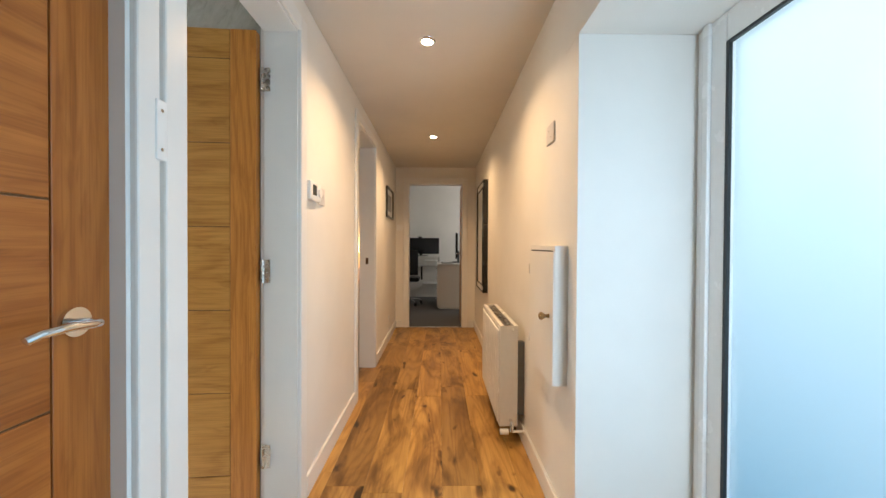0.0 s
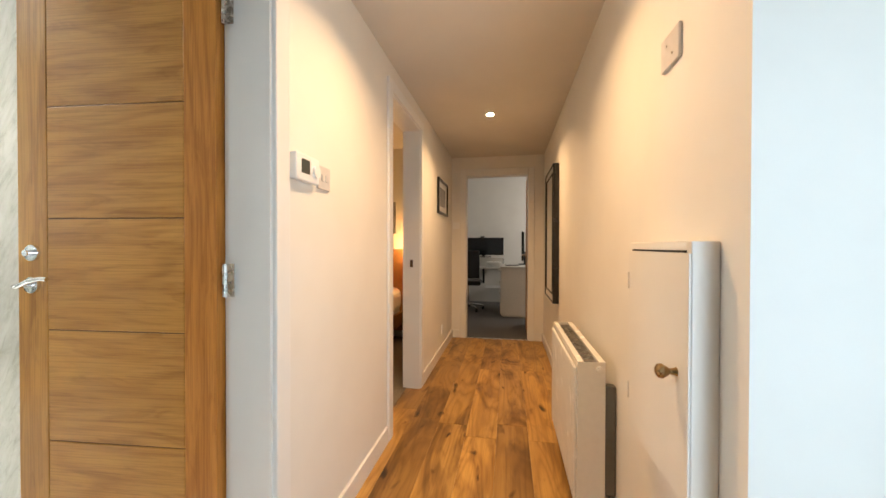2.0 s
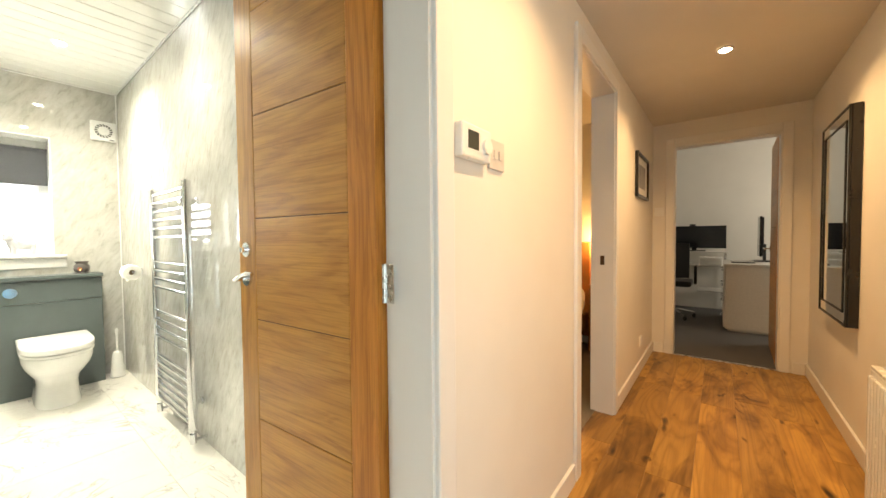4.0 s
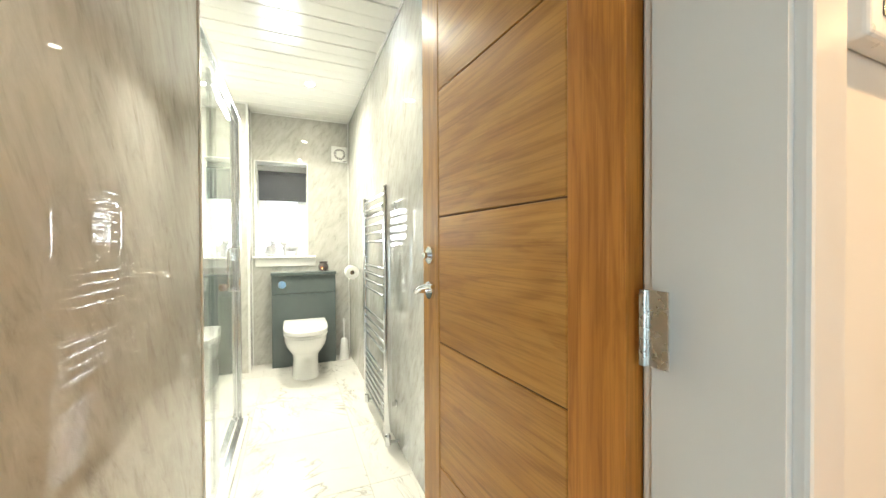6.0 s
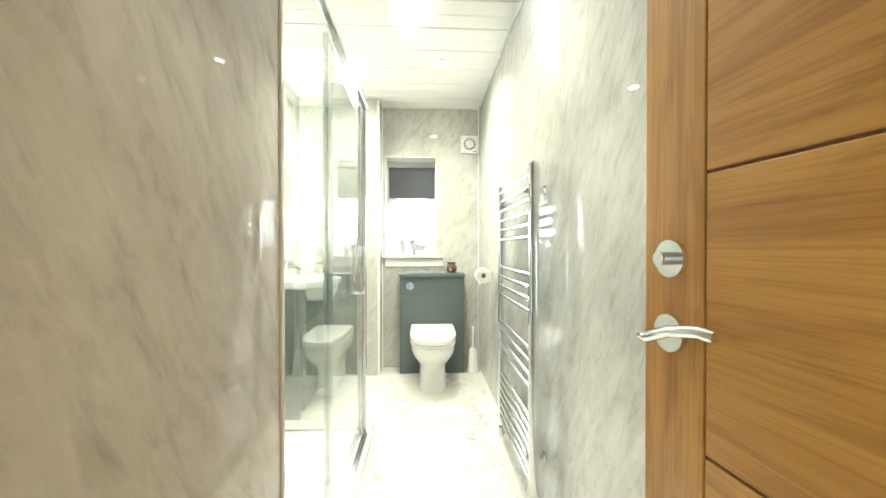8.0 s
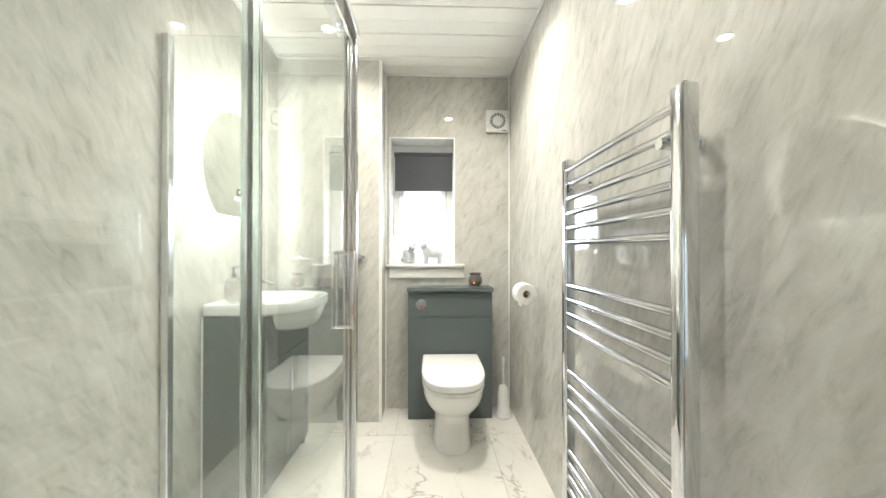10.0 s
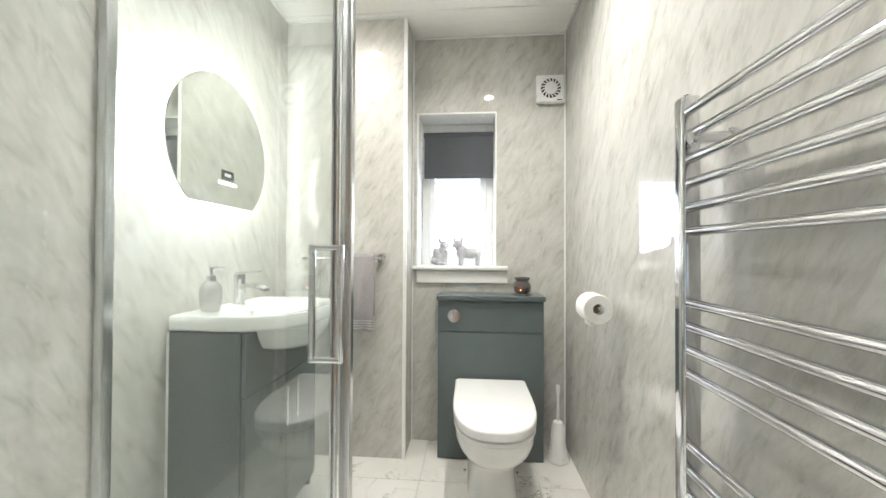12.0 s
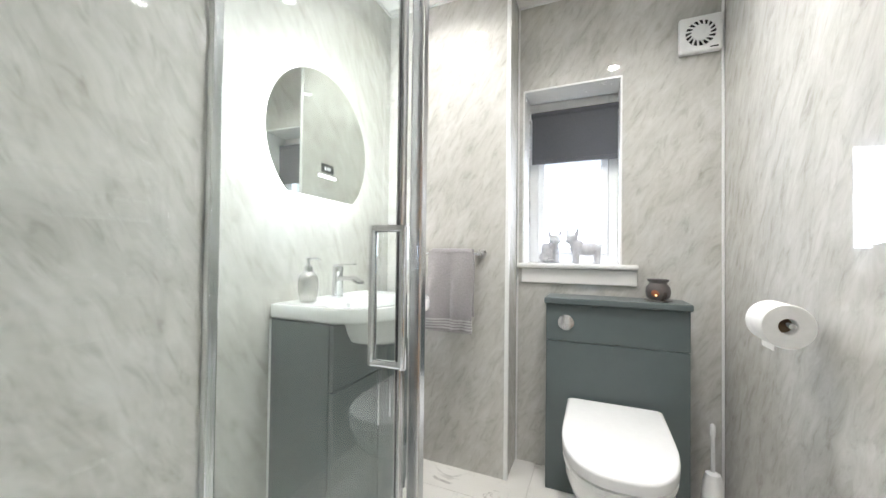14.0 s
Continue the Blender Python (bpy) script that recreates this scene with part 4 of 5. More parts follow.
part("bottom_rail", box(CX + 0.051, -1.561, GY - 0.004, GY + 0.028, _zb, _zb + 0.018, 0.003), PROFILE, _s, "chrome bottom rail")
part("bottom_rail", box(CX - 0.012, CX + 0.012, SY + 0.033, GY - 0.021, _zb, _zb + 0.018, 0.003), PROFILE, _s, "chrome bottom rail")
part("door_stile", box(-2.260, -2.207, GY - 0.026, GY - 0.007, _zb + 0.01, _zt - 0.035, 0.004), glassy("milky_seal", (0.80, 0.90, 0.87), 0.25), _door, "pale plastic edge seal")
part("door_stile", box(-2.942, -2.924, GY - 0.026, GY - 0.006, _zb + 0.01, _zt - 0.035, 0.003), PROFILE, _door, "chrome closing profile")
part("seal", box(-2.9195, -2.914, GY - 0.016, GY - 0.011, _zb + 0.01, _zt - 0.035), BLACK, _door, "black magnetic seal")
HX = -2.888
_hb = None
for _y in (GY + 0.018, GY - 0.055):
    _hb = box(HX - 0.007, HX + 0.007, _y - 0.007, _y + 0.007, 0.885, 1.165, 0.003, _hb)
for _z in (0.892, 1.158):
    _hb = rod((HX, GY - 0.055, _z), (HX, GY + 0.018, _z), 0.0075, _hb)
part("handle", _hb, CHROME, _door, "square chrome pull handles on both faces", True)
for _x in (-2.84, -2.30):
    part("roller", rod((_x, GY - 0.03, _zt - 0.05), (_x, GY - 0.008, _zt - 0.05), 0.016, seg=20), CHROME, _door, "", True)

# ladder towel radiator
_r = thing("towel_radiator", (-2.63, 1.53, 0.1), "tall chrome ladder towel radiator on the marbled wall", "towel radiator")
TX0, TX1, TY = -2.928, -2.308, 1.532
for _x in (TX0, TX1):
    _p = part("upright", box(_x - 0.019, _x + 0.019, TY - 0.020, TY + 0.020, 0.105, 1.508, 0.006, seg=3), CHROME, _r, smooth=True)
    part("end_plug", rod((_x, TY, 1.508), (_x, TY, 1.514), 0.008), CHROME, _p)
for _g in ([1.470 - 0.0545 * i for i in range(6)] + [1.037 - 0.053 * i for i in range(4)] + [0.720 - 0.056 * i for i in range(4)] + [0.425 - 0.047 * i for i in range(7)]):
    part("rung", rod((TX0 + 0.01, TY - 0.006, _g), (TX1 - 0.01, TY - 0.006, _g), 0.011, seg=18), CHROME, _r, smooth=True)
for _x in (TX0 + 0.05, TX1 - 0.05):
    for _z in (1.40, 0.24):
        part("wall_bracket", rod((_x, TY - 0.022, _z), (_x, NY - 0.001, _z), 0.013, rod((_x, NY - 0.008, _z), (_x, NY - 0.001, _z), 0.021)), CHROME, _r, smooth=True)
for _x in (TX0, TX1):
    _v = part("valve", tube([(_x, TY, 0.104), (_x, TY, 0.055), (_x, TY + 0.01, 0.045), (_x, NY - 0.002, 0.045)], 0.010, 12), CHROME, _r, "chrome corner valve", True)
    part("valve_head", rod((_x, TY - 0.002, 0.085), (_x, TY - 0.002, 0.030), 0.017, seg=18), CHROME, _v, "", True)


def d_ring(xb, xf, half, cy, z, n=36, back=1.0):
    """A D-shaped ring: straight at the back, rounded towards the front."""
    pts = []
    xs = xb + (xf - xb) * 0.46
    for i in range(n):
        a = math.pi * (i / (n - 1)) - math.pi / 2
        s = math.sin(a)
        pts.append((xs + (xf - xs) * abs(math.cos(a)) ** 0.80, cy + half * math.copysign(abs(s) ** 0.80, s), z))
    pts.append((xb + 0.012, cy + half * back, z))
    pts.append((xb, cy + half * back - 0.014, z))
    pts.append((xb, cy - half * back + 0.014, z))
    pts.append((xb + 0.012, cy - half * back, z))
    return pts


# back-to-wall toilet in its grey cistern unit
CY = 1.142
_u = thing("cistern_unit", (-4.14, CY, 0), "slate grey cistern cabinet behind the toilet", "cabinet")
UX = -4.062
part("carcass", box(WX + 0.003, UX - 0.016, 0.855, 1.432, 0.002, 0.882, 0.002), UNIT, _u)
part("lower_front", box(UX - 0.015, UX, 0.852, 1.435, 0.004, 0.706, 0.002), UNIT, _u)
part("upper_front", box(UX - 0.015, UX, 0.852, 1.435, 0.710, 0.882, 0.002), UNIT, _u)
part("top", box(WX + 0.003, UX + 0.022, 0.845, 1.442, 0.884, 0.912, 0.005, seg=3), UNIT, _u)
_f = part("flush_button", rod((UX, 0.942, 0.797), (UX + 0.008, 0.942, 0.797), 0.036, seg=36), CHROME, _u, "round chrome dual flush button", True)
for _s in (1, -1):                    # the two halves of the button, with a slit between them
    part("button_half", rings([[(_q, 0.942 + _s * (0.002 + 0.026 * math.cos(math.pi * (i / 12 - 0.5))), 0.797 + 0.028 * math.sin(math.pi * (i / 12 - 0.5))) for i in range(13)] for _q in (UX + 0.0081, UX + 0.0125)]), CHROME, _f)
_t = thing("toilet", (-3.75, CY, 0), "white back-to-wall toilet with the lid down", "toilet")
part("pan", rings([d_ring(UX + 0.002, -3.630, 0.120, CY, 0.002), d_ring(UX + 0.002, -3.645, 0.113, CY, 0.05), d_ring(UX + 0.002, -3.655, 0.108, CY, 0.15), d_ring(UX + 0.002, -3.63, 0.118, CY, 0.205), d_ring(UX + 0.002, -3.565, 0.145, CY, 0.25), d_ring(UX + 0.002, -3.50, 0.170, CY, 0.305), d_ring(UX + 0.002, -3.475, 0.179, CY, 0.345), d_ring(UX + 0.002, -3.465, 0.180, CY, 0.375), d_ring(UX + 0.002, -3.462, 0.181, CY, 0.392)]), CERAMIC, _t, smooth=True)
part("seat_ring", rings([d_ring(UX + 0.03, -3.468, 0.178, CY, 0.393), d_ring(UX + 0.03, -3.455, 0.184, CY, 0.397), d_ring(UX + 0.03, -3.455, 0.184, CY, 0.412), d_ring(UX + 0.03, -3.465, 0.179, CY, 0.416)]), PLASTIC, _t, smooth=True)
part("lid", rings([d_ring(UX + 0.028, -3.464, 0.181, CY, 0.418), d_ring(UX + 0.026, -3.452, 0.187, CY, 0.422), d_ring(UX + 0.026, -3.452, 0.188, CY, 0.450), d_ring(UX + 0.0265, -3.453, 0.1875, CY, 0.455), d_ring(UX + 0.029, -3.458, 0.1845, CY, 0.4595), d_ring(UX + 0.033, -3.465, 0.179, CY, 0.461), d_ring(UX + 0.037, -3.473, 0.173, CY, 0.4615)]), plain("glossy_white_lid", (0.86, 0.86, 0.85), 0.12, 0, 0.02), _t, smooth=True)
for _y in (CY - 0.135, CY + 0.135):
    part("floor_bolt", rod((-3.95, _y, 0.002), (-3.95, _y, 0.014), 0.007, seg=12), CHROME, _t)

# wax burner on the cistern
_w = thing("wax_burner", (-4.12, 1.325, 0.912), "brown stoneware wax burner with a lit tealight", "wax burner")
part("body", lathe([(0.034, 0.008), (0.046, 0.02), (0.050, 0.042), (0.046, 0.064), (0.036, 0.076), (0.034, 0.082), (0.042, 0.090), (0.044, 0.098), (0.038, 0.098), (0.030, 0.086)], -4.12, 1.325, 0.913, 32), POT, _w, smooth=True)
part("saucer", lathe([(0.045, 0.0), (0.056, 0.005), (0.054, 0.008), (0.03, 0.007)], -4.12, 1.325, 0.9125, 32), POT, _w, smooth=True)
part("opening", ball((-4.080, 1.312, 0.951), (0.011, 0.020, 0.017), turn=0), COPPER, _w, "copper-glazed opening", True)
part("flame", ball((-4.067, 1.309, 0.943), (0.003, 0.004, 0.004)), FLAME, _w, "small tealight flame")

# toilet brush
_b = thing("toilet_brush", (-4.10, 1.520, 0), "white toilet brush in its tapered holder", "toilet brush")
part("holder", lathe([(0.052, 0.002), (0.056, 0.010), (0.050, 0.022), (0.042, 0.10), (0.034, 0.19), (0.026, 0.215), (0.012, 0.222)], -4.10, 1.520, 0, 28), PLASTIC, _b, smooth=True)
part("rod", lathe([(0.008, 0.22), (0.007, 0.36), (0.010, 0.375), (0.011, 0.41), (0.004, 0.42)], -4.10, 1.520, 0, 14), PLASTIC, _b, smooth=True)

# toilet roll on a wall holder
_q = thing("toilet_roll", (-3.49, 1.512, 0.935), "white toilet roll on a chrome wall holder", "toilet roll")
_n, _loops = 36, []
for x, r in ((-3.445, 0.020), (-3.443, 0.022), (-3.443, 0.053), (-3.447, 0.056), (-3.543, 0.056), (-3.547, 0.053), (-3.547, 0.022), (-3.545, 0.020)):
    _loops.append([(x, 1.512 + r * math.cos(2 * math.pi * i / _n), 0.938 + r * math.sin(2 * math.pi * i / _n)) for i in range(_n)])
part("paper", rings(_loops + [_loops[0]], cap=False), PAPER, _q, "", True)
part("core", rod((-3.475, 1.512, 0.938), (-3.543, 1.512, 0.938), 0.0195, seg=24), CARD, _q, "brown cardboard core", True)
part("loose_sheet", box(-3.530, -3.458, 1.488, 1.4895, 0.872, 0.890), PAPER, _q)
part("holder", tube([(-3.425, 1.512, 0.942), (-3.56, 1.512, 0.942), (-3.575, 1.52, 0.942), (-3.578, NY - 0.001, 0.942)], 0.007, 10), CHROME, _q, "chrome holder arm", True)
part("rosette", rod((-3.578, NY - 0.010, 0.942), (-3.578, NY - 0.001, 0.942), 0.022, seg=24), CHROME, _q, "", True)

# extractor fan
_f = thing("extractor_fan", (WX, 1.503, 2.13), "square white extractor fan with round slotted grille", "fan")
FY, FZ = 1.503, 2.130
part("housing", box(WX + 0.001, WX + 0.036, FY - 0.083, FY + 0.083, FZ - 0.083, FZ + 0.083, 0.010, seg=3), PLASTIC, _f)
part("recess", rod((WX + 0.036, FY, FZ), (WX + 0.0368, FY, FZ), 0.058, seg=36), DARK, _f, "dark intake")
part("hub", rod((WX + 0.0368, FY, FZ), (WX + 0.044, FY, FZ), 0.036, seg=32), PLASTIC, _f, "", True)
for _i in range(16):
    _a = 2 * math.pi * _i / 16
    part("vane", rod((WX + 0.040, FY + 0.033 * math.cos(_a), FZ + 0.033 * math.sin(_a)), (WX + 0.040, FY + 0.060 * math.cos(_a + 0.22), FZ + 0.060 * math.sin(_a + 0.22)), 0.0042, seg=6), PLASTIC, _f)
part("badge", box(WX + 0.036, WX + 0.0365, FY + 0.035, FY + 0.066, FZ - 0.073, FZ - 0.067), LCD, _f, "small grey badge")

# roller blind
_b = thing("roller_blind", (WF + 0.05, 0.94, 1.95), "dark grey roller blind drawn half down", "blind")
part("roller", rod((WF + 0.045, y0 + 0.022, 1.918), (WF + 0.045, y1 - 0.010, 1.918), 0.020, seg=20), BLIND, _b, "", True)
part("fabric", box(WF + 0.058, WF + 0.0595, y0 + 0.028, y1 - 0.012, 1.655, 1.920), BLIND, _b)
part("hem_bar", box(WF + 0.054, WF + 0.064, y0 + 0.028, y1 - 0.012, 1.632, 1.656, 0.003), BLIND, _b)
part("bracket", box(WF + 0.02, WF + 0.07, y0 + 0.010, y0 + 0.020, 1.89, 1.945, 0.003), PLASTIC, _b)
part("chain", tube([(WF + 0.06, y0 + 0.016, 1.94), (WF + 0.062, y0 + 0.015, 1.6), (WF + 0.06, y0 + 0.017, 1.30)], 0.0025, 6), STEEL, _b, "thin bead chain")


# two dog figurines on the sill
def dog(at, turn, sitting):
    b = None
    if sitting:
        b = ball((0, 0, 0.050), (0.034, 0.031, 0.050), b, turn=-22)
        b = ball((-0.012, 0, 0.026), (0.038, 0.036, 0.027), b)
        b = ball((0.018, 0, 0.078), (0.026, 0.027, 0.032), b)
        head = (0.026, 0.108)
        legs = [(0.026, 0.012, 0.07), (0.026, -0.012, 0.07)]
        for s in (1, -1):
            b = ball((0.012, s * 0.024, 0.010), (0.026, 0.010, 0.010), b)
    else:
        b = ball((-0.010, 0, 0.068), (0.058, 0.031, 0.032), b)
        b = ball((0.034, 0, 0.074), (0.032, 0.033, 0.038), b)
        b = ball((0.050, 0, 0.096), (0.024, 0.025, 0.028), b)
        head = (0.060, 0.114)
        legs = [(0.040, 0.015, 0.06), (0.040, -0.015, 0.06), (-0.048, 0.015, 0.06), (-0.048, -0.015, 0.06)]
        b = ball((-0.064, 0, 0.084), (0.008, 0.005, 0.005), b)
    for x, y, h in legs:
        b = rod((x, y, 0.0), (x, y, h), 0.0115, b, 10, 0.015)
        b = ball((x + 0.005, y, 0.006), (0.013, 0.009, 0.006), b)
    hx, hz = head
    a = radians(-55 if sitting else 50)
    at_head = lambda dx, dy, dz: (hx + dx * math.cos(a) - dy * math.sin(a), dx * math.sin(a) + dy * math.cos(a), hz + dz)
    b = ball((hx, 0, hz), (0.028, 0.031, 0.026), b)
    b = ball(at_head(0.022, 0, -0.009), (0.017, 0.018, 0.014), b)
    for s in (1, -1):
        b = rod(at_head(-0.004, s * 0.019, 0.012), at_head(-0.005, s * 0.028, 0.036), 0.013, b, 10, 0.007)
        b = rod(at_head(-0.005, s * 0.028, 0.036), at_head(-0.005, s * 0.030, 0.048), 0.007, b, 10, 0.002)
    bmesh.ops.transform(b, matrix=pose(*at, 0, 0, turn) @ Matrix.Scale(1.16, 4), verts=b.verts)
    return b


tagged(part("dog_figurine", dog((WX - 0.045, 0.838, z0), 78, True), FIGURE, None, "pale glazed figurine of a sitting dog on the sill", True), category="figurine", group="dog figurines")
tagged(part("dog_figurine", dog((WX - 0.045, 1.020, z0), -84, False), FIGURE, None, "pale glazed figurine of a standing dog on the sill", True), category="figurine", group="dog figurines")

# vanity unit with semi-recessed basin
VX0, VX1, VY, VZ = -3.80, -3.245, 0.240, 0.865
_v = thing("vanity_unit", (-3.52, 0.1, 0), "slate grey vanity cabinet under a white basin", "cabinet")
part("side_panel", box(VX1 - 0.018, VX1, SY + 0.003, VY, 0.002, VZ, 0.002), UNIT, _v)
part("side_panel", box(VX0, VX0 + 0.018, SY + 0.003, VY, 0.002, VZ, 0.002), UNIT, _v)
part("carcass", box(VX0 + 0.019, VX1 - 0.019, SY + 0.003, VY - 0.02, 0.06, VZ - 0.14), UNIT, _v)
part("plinth", box(VX0 + 0.019, VX1 - 0.019, SY + 0.05, VY - 0.045, 0.002, 0.059), UNIT, _v)
part("fascia", box(VX0 + 0.002, VX1 - 0.0, VY + 0.004, VY + 0.020, 0.642, VZ - 0.002, 0.002), UNIT, _v)
for _a, _c, _hx in ((VX0 + 0.002, -3.524, -3.565), (-3.520, VX1, -3.480)):
    _o = part("cabinet_door", box(_a, _c, VY + 0.004, VY + 0.020, 0.06, 0.636, 0.002), UNIT, _v)
    _hb = rod((_hx, VY + 0.046, 0.44), (_hx, VY + 0.046, 0.60), 0.005)
    for _z in (0.46, 0.58):
        _hb = rod((_hx, VY + 0.019, _z), (_hx, VY + 0.046, _z), 0.004, _hb)
    part("handle", _hb, CHROME, _o, "slim chrome bar handle", True)
part("sealant", box(VX1 + 0.001, VX1 + 0.005, SY + 0.001, SY + 0.008, 0.002, VZ), TRIM, _v)

BC = (-3.522, 0.185)


def basin_ring(f, z, n=72, shrink=0.0):
    """A ring of the basin's outline: a slab at the back and a round bowl at the front."""
    pts = []
    for i in range(n):
        a = 2 * math.pi * i / n
        c, s = math.cos(a), math.sin(a)
        hw, back = 0.288 - shrink, BC[1] - SY - 0.002 - shrink * 0.2
        if s < 0:
            q = min(hw / max(abs(c), 1e-6), back / max(-s, 1e-6))
        else:
            p, w, d = 2.7, hw, 0.245 - shrink
            q = (abs(c / w) ** p + abs(s / d) ** p) ** (-1 / p)
        pts.append((BC[0] + f * q * c, BC[1] + f * q * s, z))
    return pts


def oval(rx, ry, z, dy=0.0, n=72):
    return [(BC[0] + rx * math.cos(2 * math.pi * i / n), BC[1] + 0.045 + dy + ry * math.sin(2 * math.pi * i / n), z) for i in range(n)]


_bz = 0.922
_b = thing("basin", (-3.522, 0.2, VZ), "white ceramic semi-recessed basin on the vanity", "basin")
_lo = [oval(0.06, 0.06, 0.765, 0.03), oval(0.13, 0.12, 0.770, 0.03), oval(0.18, 0.150, 0.790, 0.02), oval(0.205, 0.172, 0.825, 0.015), oval(0.222, 0.186, 0.866, 0.01), basin_ring(0.97, 0.870), basin_ring(0.99, 0.874), basin_ring(1.0, 0.882), basin_ring(1.0, _bz - 0.008), basin_ring(0.985, _bz), basin_ring(0.93, _bz), oval(0.228, 0.158, _bz - 0.003), oval(0.215, 0.146, _bz - 0.014), oval(0.18, 0.12, _bz - 0.07), oval(0.11, 0.075, _bz - 0.105), oval(0.025, 0.022, _bz - 0.112)]
part("bowl", rings(_lo), CERAMIC, _b, smooth=True)
part("waste", rod((BC[0], BC[1] + 0.045, _bz - 0.112), (BC[0], BC[1] + 0.045, _bz - 0.108), 0.022, seg=24), CHROME, _b, "chrome waste", True)
part("overflow", rod((BC[0], 0.098, _bz - 0.034), (BC[0], 0.106, _bz - 0.036), 0.011, rod((BC[0], 0.104, _bz - 0.0355), (BC[0], 0.107, _bz - 0.036), 0.006)), CHROME, _b, "chrome overflow ring", True)

# mixer tap
_t = thing("basin_tap", (BC[0], 0.045, _bz), "chrome waterfall mixer tap on the basin", "tap")
tx, ty = BC[0], 0.045
part("body", lathe([(0.027, 0.0), (0.027, 0.006), (0.022, 0.010), (0.022, 0.105), (0.023, 0.108), (0.023, 0.128), (0.020, 0.132)], tx, ty, _bz, 28), CHROME, _t, smooth=True)
_sp = bmesh.new()
_sp = rings([[(tx - 0.020, ty + 0.012 + k * 0.11, _bz + 0.084 + 0.018 * math.sin(math.pi * min(k * 1.05, 1)) * 0.6 - 0.014 * k * k), (tx + 0.020, ty + 0.012 + k * 0.11, _bz + 0.084 + 0.018 * math.sin(math.pi * min(k * 1.05, 1)) * 0.6 - 0.014 * k * k), (tx + 0.020, ty + 0.012 + k * 0.11, _bz + 0.066 + 0.018 * math.sin(math.pi * min(k * 1.05, 1)) * 0.6 - 0.006 * k * k), (tx - 0.020, ty + 0.012 + k * 0.11, _bz + 0.066 + 0.018 * math.sin(math.pi * min(k * 1.05, 1)) * 0.6 - 0.006 * k * k)] for k in [i / 10 for i in range(11)]])
part("spout", _sp, CHROME, _t)
part("lever", rings([[(tx - 0.012, ty - 0.012 + k * 0.10, _bz + 0.133 + 0.006 * k), (tx + 0.012, ty - 0.012 + k * 0.10, _bz + 0.133 + 0.006 * k), (tx + 0.012, ty - 0.012 + k * 0.10, _bz + 0.140 + 0.004 * k), (tx - 0.012, ty - 0.012 + k * 0.10, _bz + 0.140 + 0.004 * k)] for k in (0, 0.3, 0.7, 1.0)]), CHROME, _t)

# soap dispenser
_d = thing("soap_dispenser", (-3.335, 0.060, _bz), "hammered silver soap dispenser with a chrome pump", "soap dispenser")
sx, sy = -3.335, 0.060
part("bottle", lathe([(0.026, 0.001), (0.031, 0.006), (0.037, 0.05), (0.038, 0.075), (0.034, 0.098), (0.022, 0.112), (0.014, 0.116)], sx, sy, _bz, 32), SILVER, _d, smooth=True)
_p = part("pump", lathe([(0.0165, 0.114), (0.0165, 0.134), (0.013, 0.138), (0.006, 0.139), (0.006, 0.160), (0.010, 0.161), (0.010, 0.168)], sx, sy, _bz, 20), CHROME, _d, "chrome pump head", True)
part("nozzle", tube([(sx, sy, _bz + 0.164), (sx - 0.03, sy + 0.012, _bz + 0.165), (sx - 0.043, sy + 0.017, _bz + 0.160)], 0.0045, 8), CHROME, _p, "", True)

# backlit round mirror with a flat foot
MC, MR, FOOT, MYF = (-3.457, 1.562), 0.298, 1.338, 0.012


def disc_ring(r, y, n=96):
    pts = []
    for i in range(n):
        a = 2 * math.pi * i / n
        x, z = r * math.cos(a), r * math.sin(a)
        lim = (FOOT - MC[1]) * r / MR
        if z < lim:
            x, z = x * lim / z if z else x, lim
        pts.append((MC[0] + x, y, MC[1] + z))
    return pts


_m = thing("backlit_mirror", (MC[0], SY, MC[1]), "round backlit bathroom mirror with a flat lower edge", "mirror")
part("back_box", rings([disc_ring(0.225, SY + 0.001), disc_ring(0.225, SY + 0.026)]), PLASTIC, _m)
part("led_strip", rings([disc_ring(0.228, SY + 0.016), disc_ring(0.262, SY + 0.016), disc_ring(0.262, SY + 0.028), disc_ring(0.228, SY + 0.028)], cap=False), LED, _m, "glowing white light strip")
part("mirror_glass", rings([disc_ring(MR, MYF - 0.005), disc_ring(MR, MYF), disc_ring(MR - 0.002, MYF + 0.0005)]), MIRROR, _m)
part("clock_display", box(MC[0] - 0.058, MC[0] + 0.018, MYF + 0.001, MYF + 0.0018, 1.447, 1.484), LCD, _m, "small dark clock display")
for _i, (_w, _o) in enumerate(((0.006, -0.036), (0.003, -0.026), (0.005, -0.020), (0.007, -0.008))):
    part("digit_mark", box(MC[0] + _o, MC[0] + _o + _w, MYF + 0.0019, MYF + 0.0022, 1.458, 1.472), DIGIT, _m)
_m.location.y += 0.006                # it hangs a touch askew
_m.rotation_euler = (0, 0, radians(1.6))
part("touch_bar", box(MC[0] - 0.075, MC[0] + 0.035, MYF + 0.001, MYF + 0.0018, 1.425, 1.436), TOUCH, _m, "lit touch bar")

# towel on a chrome rail, on the pier
_t = thing("towel_rail", (PX, 0.36, 1.115), "short chrome towel rail on the pier", "towel rail")
part("bar", rod((PX + 0.062, 0.10, 1.115), (PX + 0.062, 0.548, 1.115), 0.008), CHROME, _t, smooth=True)
for _y in (0.11, 0.535):
    part("bracket", rod((PX + 0.001, _y, 1.115), (PX + 0.064, _y, 1.115), 0.010, rod((PX + 0.001, _y, 1.115), (PX + 0.008, _y, 1.115), 0.024, seg=24)), STEEL, _t, smooth=True)
_w = thing("hand_towel", (PX + 0.062, 0.40, 0.71), "grey hand towel folded over the rail", "towel")


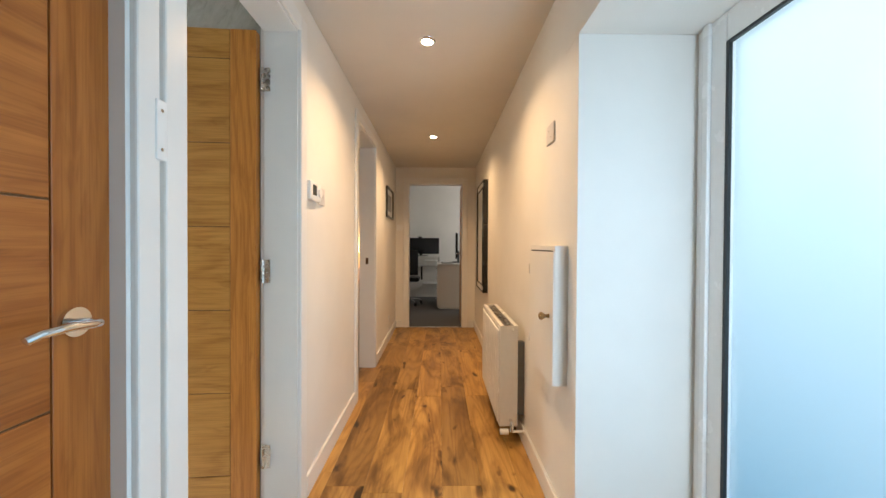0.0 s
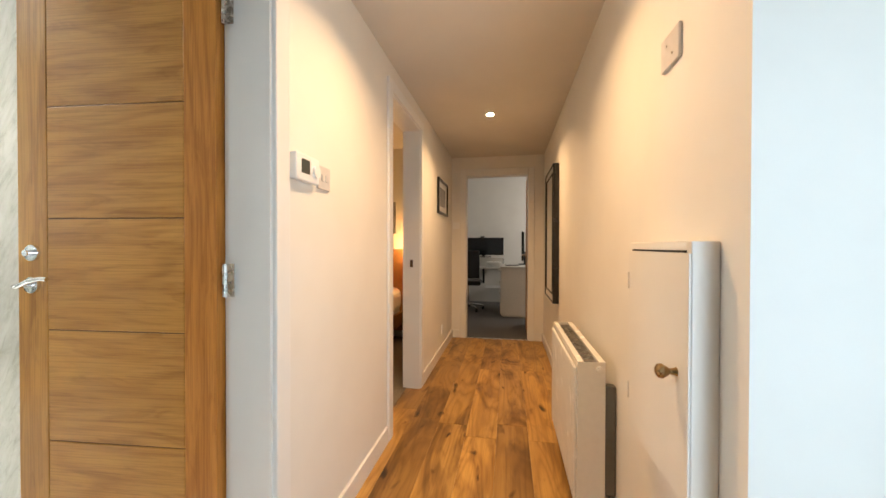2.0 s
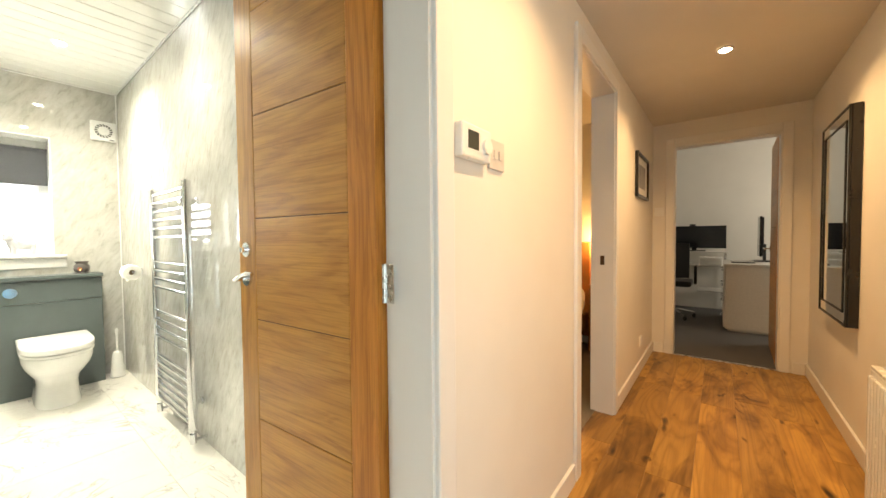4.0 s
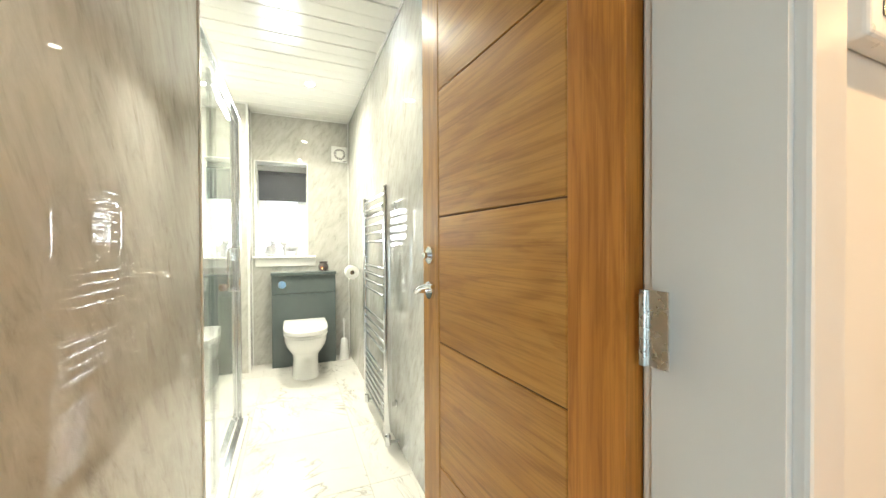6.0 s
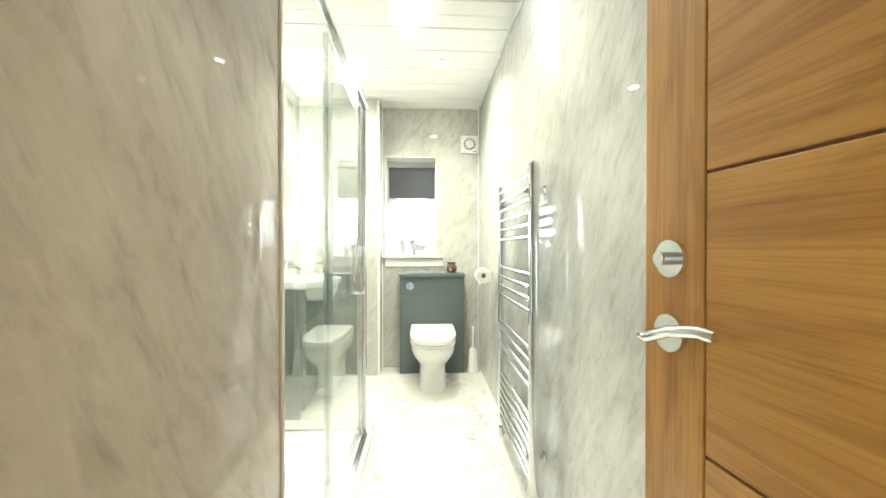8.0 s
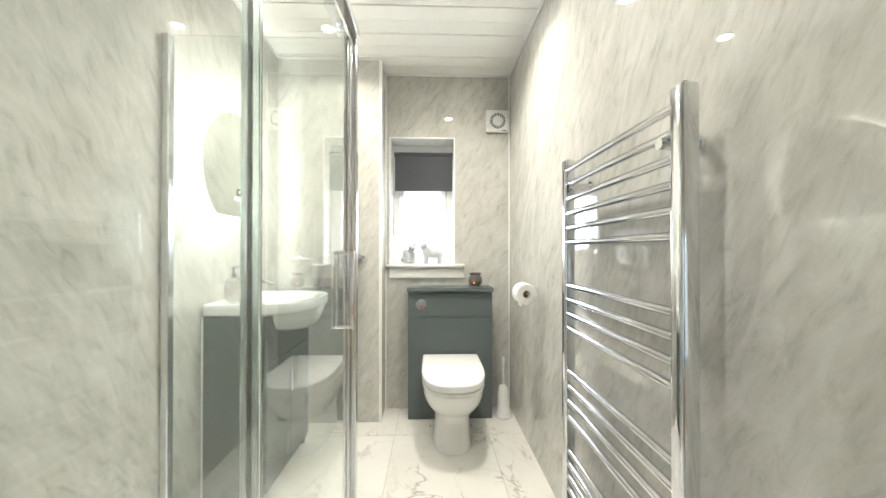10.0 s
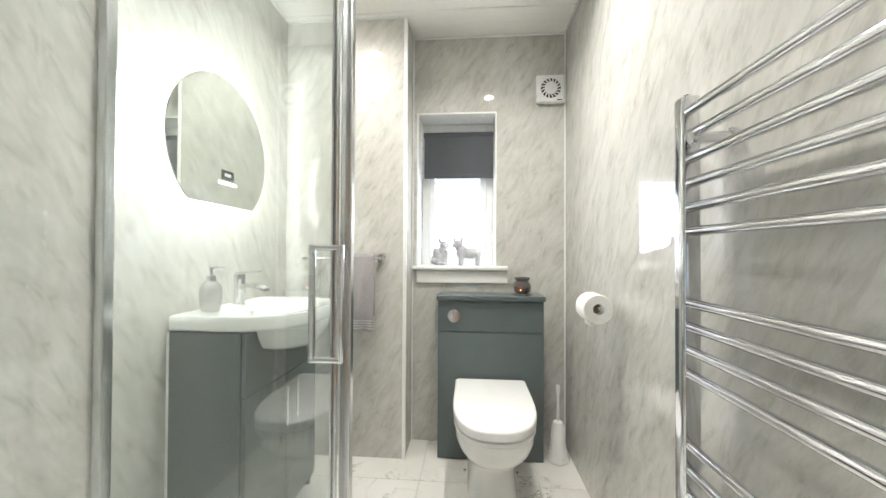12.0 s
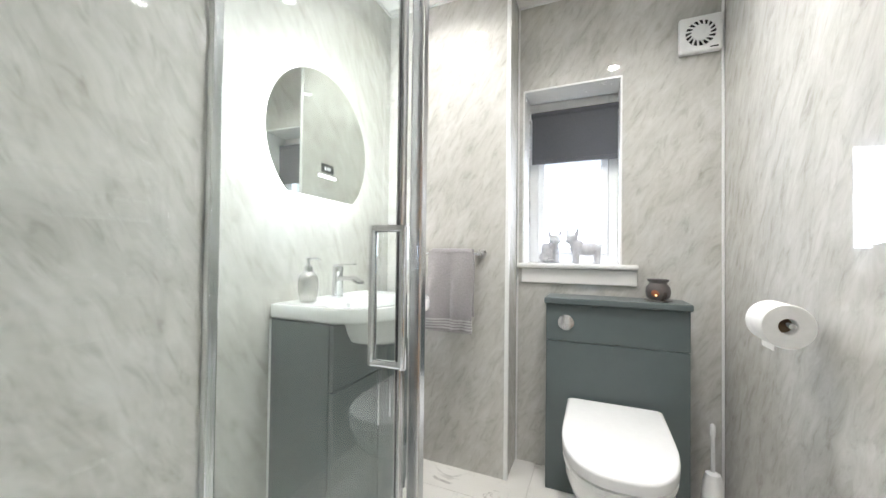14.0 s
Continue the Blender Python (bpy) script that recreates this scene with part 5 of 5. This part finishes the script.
def drape(x, thick, ya, yb, ztop, zbot, ripple, va=0.0, vb=1.0, nz=22):
    nx = 26
    front, back = [], []
    for j in range(nz + 1):
        fr, bk = [], []
        for i in range(nx + 1):
            u, v = i / nx, va + (vb - va) * j / nz
            w = ripple * v * (0.6 * abs(math.sin(u * 5.2 + 0.5)) + 0.35 * math.sin(u * 11 + 2 * v) + 0.5 * noise.noise((u * 4, v * 3, 1.7)))
            y = ya + (yb - ya) * u + 0.006 * math.sin(v * 6) * (u - 0.5) + 0.012 * v * (u - 0.5)
            z = ztop + (zbot - ztop) * v
            fr.append((x + thick + w, y, z))
            bk.append((x + w, y, z))
        front.append(fr)
        back.append(bk)
    return rings([f + b[::-1] for f, b in zip(front, back)])


part("front_fold", drape(PX + 0.072, 0.010, 0.272, 0.512, 1.127, 0.728, 0.066), TOWEL, _w, "", True)
part("back_fold", drape(PX + 0.043, 0.008, 0.290, 0.506, 1.127, 0.80, 0.010), TOWEL, _w, "", True)
part("top_fold", tube([(PX + 0.064, 0.286, 1.120), (PX + 0.064, 0.40, 1.121), (PX + 0.064, 0.507, 1.120)], 0.020, 14), TOWEL, _w, "", True)
BAND = cloth("pale_towel_band", (0.55, 0.53, 0.52))
for _i in range(4):
    part("border_band", drape(PX + 0.0708, 0.0135, 0.2705, 0.5135, 1.127, 0.728, 0.066, 0.855 + 0.034 * _i, 0.872 + 0.034 * _i, 2), BAND, _w)
_fb = None
for _i in range(34):
    _fb = rod((PX + 0.079, 0.274 + 0.0070 * _i, 0.730), (PX + 0.079, 0.274 + 0.0070 * _i, 0.715), 0.0018, _fb, 5)
tagged(part("fringe", _fb, TOWEL, _w), kind="stuff")

# ---------------------------------------------------------------- floor pieces
_f = thing("floor_hall", (0, 0, 0), "rustic brown laminate boards laid along the hall", kind="structure")
part("subfloor", box(BX - 0.02, 1.3, -1.3, FAR + 0.0, -0.08, -0.010), DARK, _f)
PLANK_W, PLANK_L = 0.19, 1.21
_bm = box(0.0003, PLANK_W - 0.0003, 0.0003, PLANK_L - 0.0003, -0.010, 0.0, 0.0006, seg=1)
_bm.faces.ensure_lookup_table()
_pm = bpy.data.meshes.new("plank")
_bm.to_mesh(_pm)
_bm.free()
_pm.materials.append(BOARD)
_rng = random.Random(5)
_i = 0
_x = LX - 0.14 + 0.02
while _x < 1.06:
    _y = -1.3 - _rng.random() * 0.9
    while _y < FAR:
        _a, _c = max(_y, -1.3), min(_y + PLANK_L, FAR)
        if _c - _a > 0.03:
            o = new("plank", _pm)
            o.parent = _f
            o.location = (_x, _a, 0)
            o.scale = (1, (_c - _a) / PLANK_L, 1)
        _y += PLANK_L
    _x += PLANK_W

_f = thing("floor_bathroom", (0, 0, 0), "pale veined marble-look floor tiles", kind="structure")
part("bed", box(WX - 0.01, BX - 0.021, SY - 0.01, NY + 0.01, -0.08, -0.0015), GROUT, _f)
part("threshold_strip", box(BX - 0.02, BX + 0.02, BATH_DOOR[0] + 0.022, BATH_DOOR[1] - 0.022, -0.002, 0.006, 0.002), STEEL, _f)
_bm = box(0.0015, 0.5985, 0.0015, 0.5985, -0.008, 0.001, 0.001, seg=1)
_tm = bpy.data.meshes.new("tile")
_bm.to_mesh(_tm)
_bm.free()
_tm.materials.append(TILE)
_x = -3.86 - 0.6
while _x < BX - 0.02:
    for _y in (-0.42, 0.18, 0.78, 1.38):
        o = new("tile", _tm)
        o.parent = _f
        a, c = max(_x, WX - 0.008), min(_x + 0.6, BX - 0.021)
        d, e = max(_y, SY - 0.008), min(_y + 0.6, NY + 0.008)
        o.location = (a, d, 0)
        o.scale = ((c - a) / 0.6, (e - d) / 0.6, 1)
    _x += 0.6
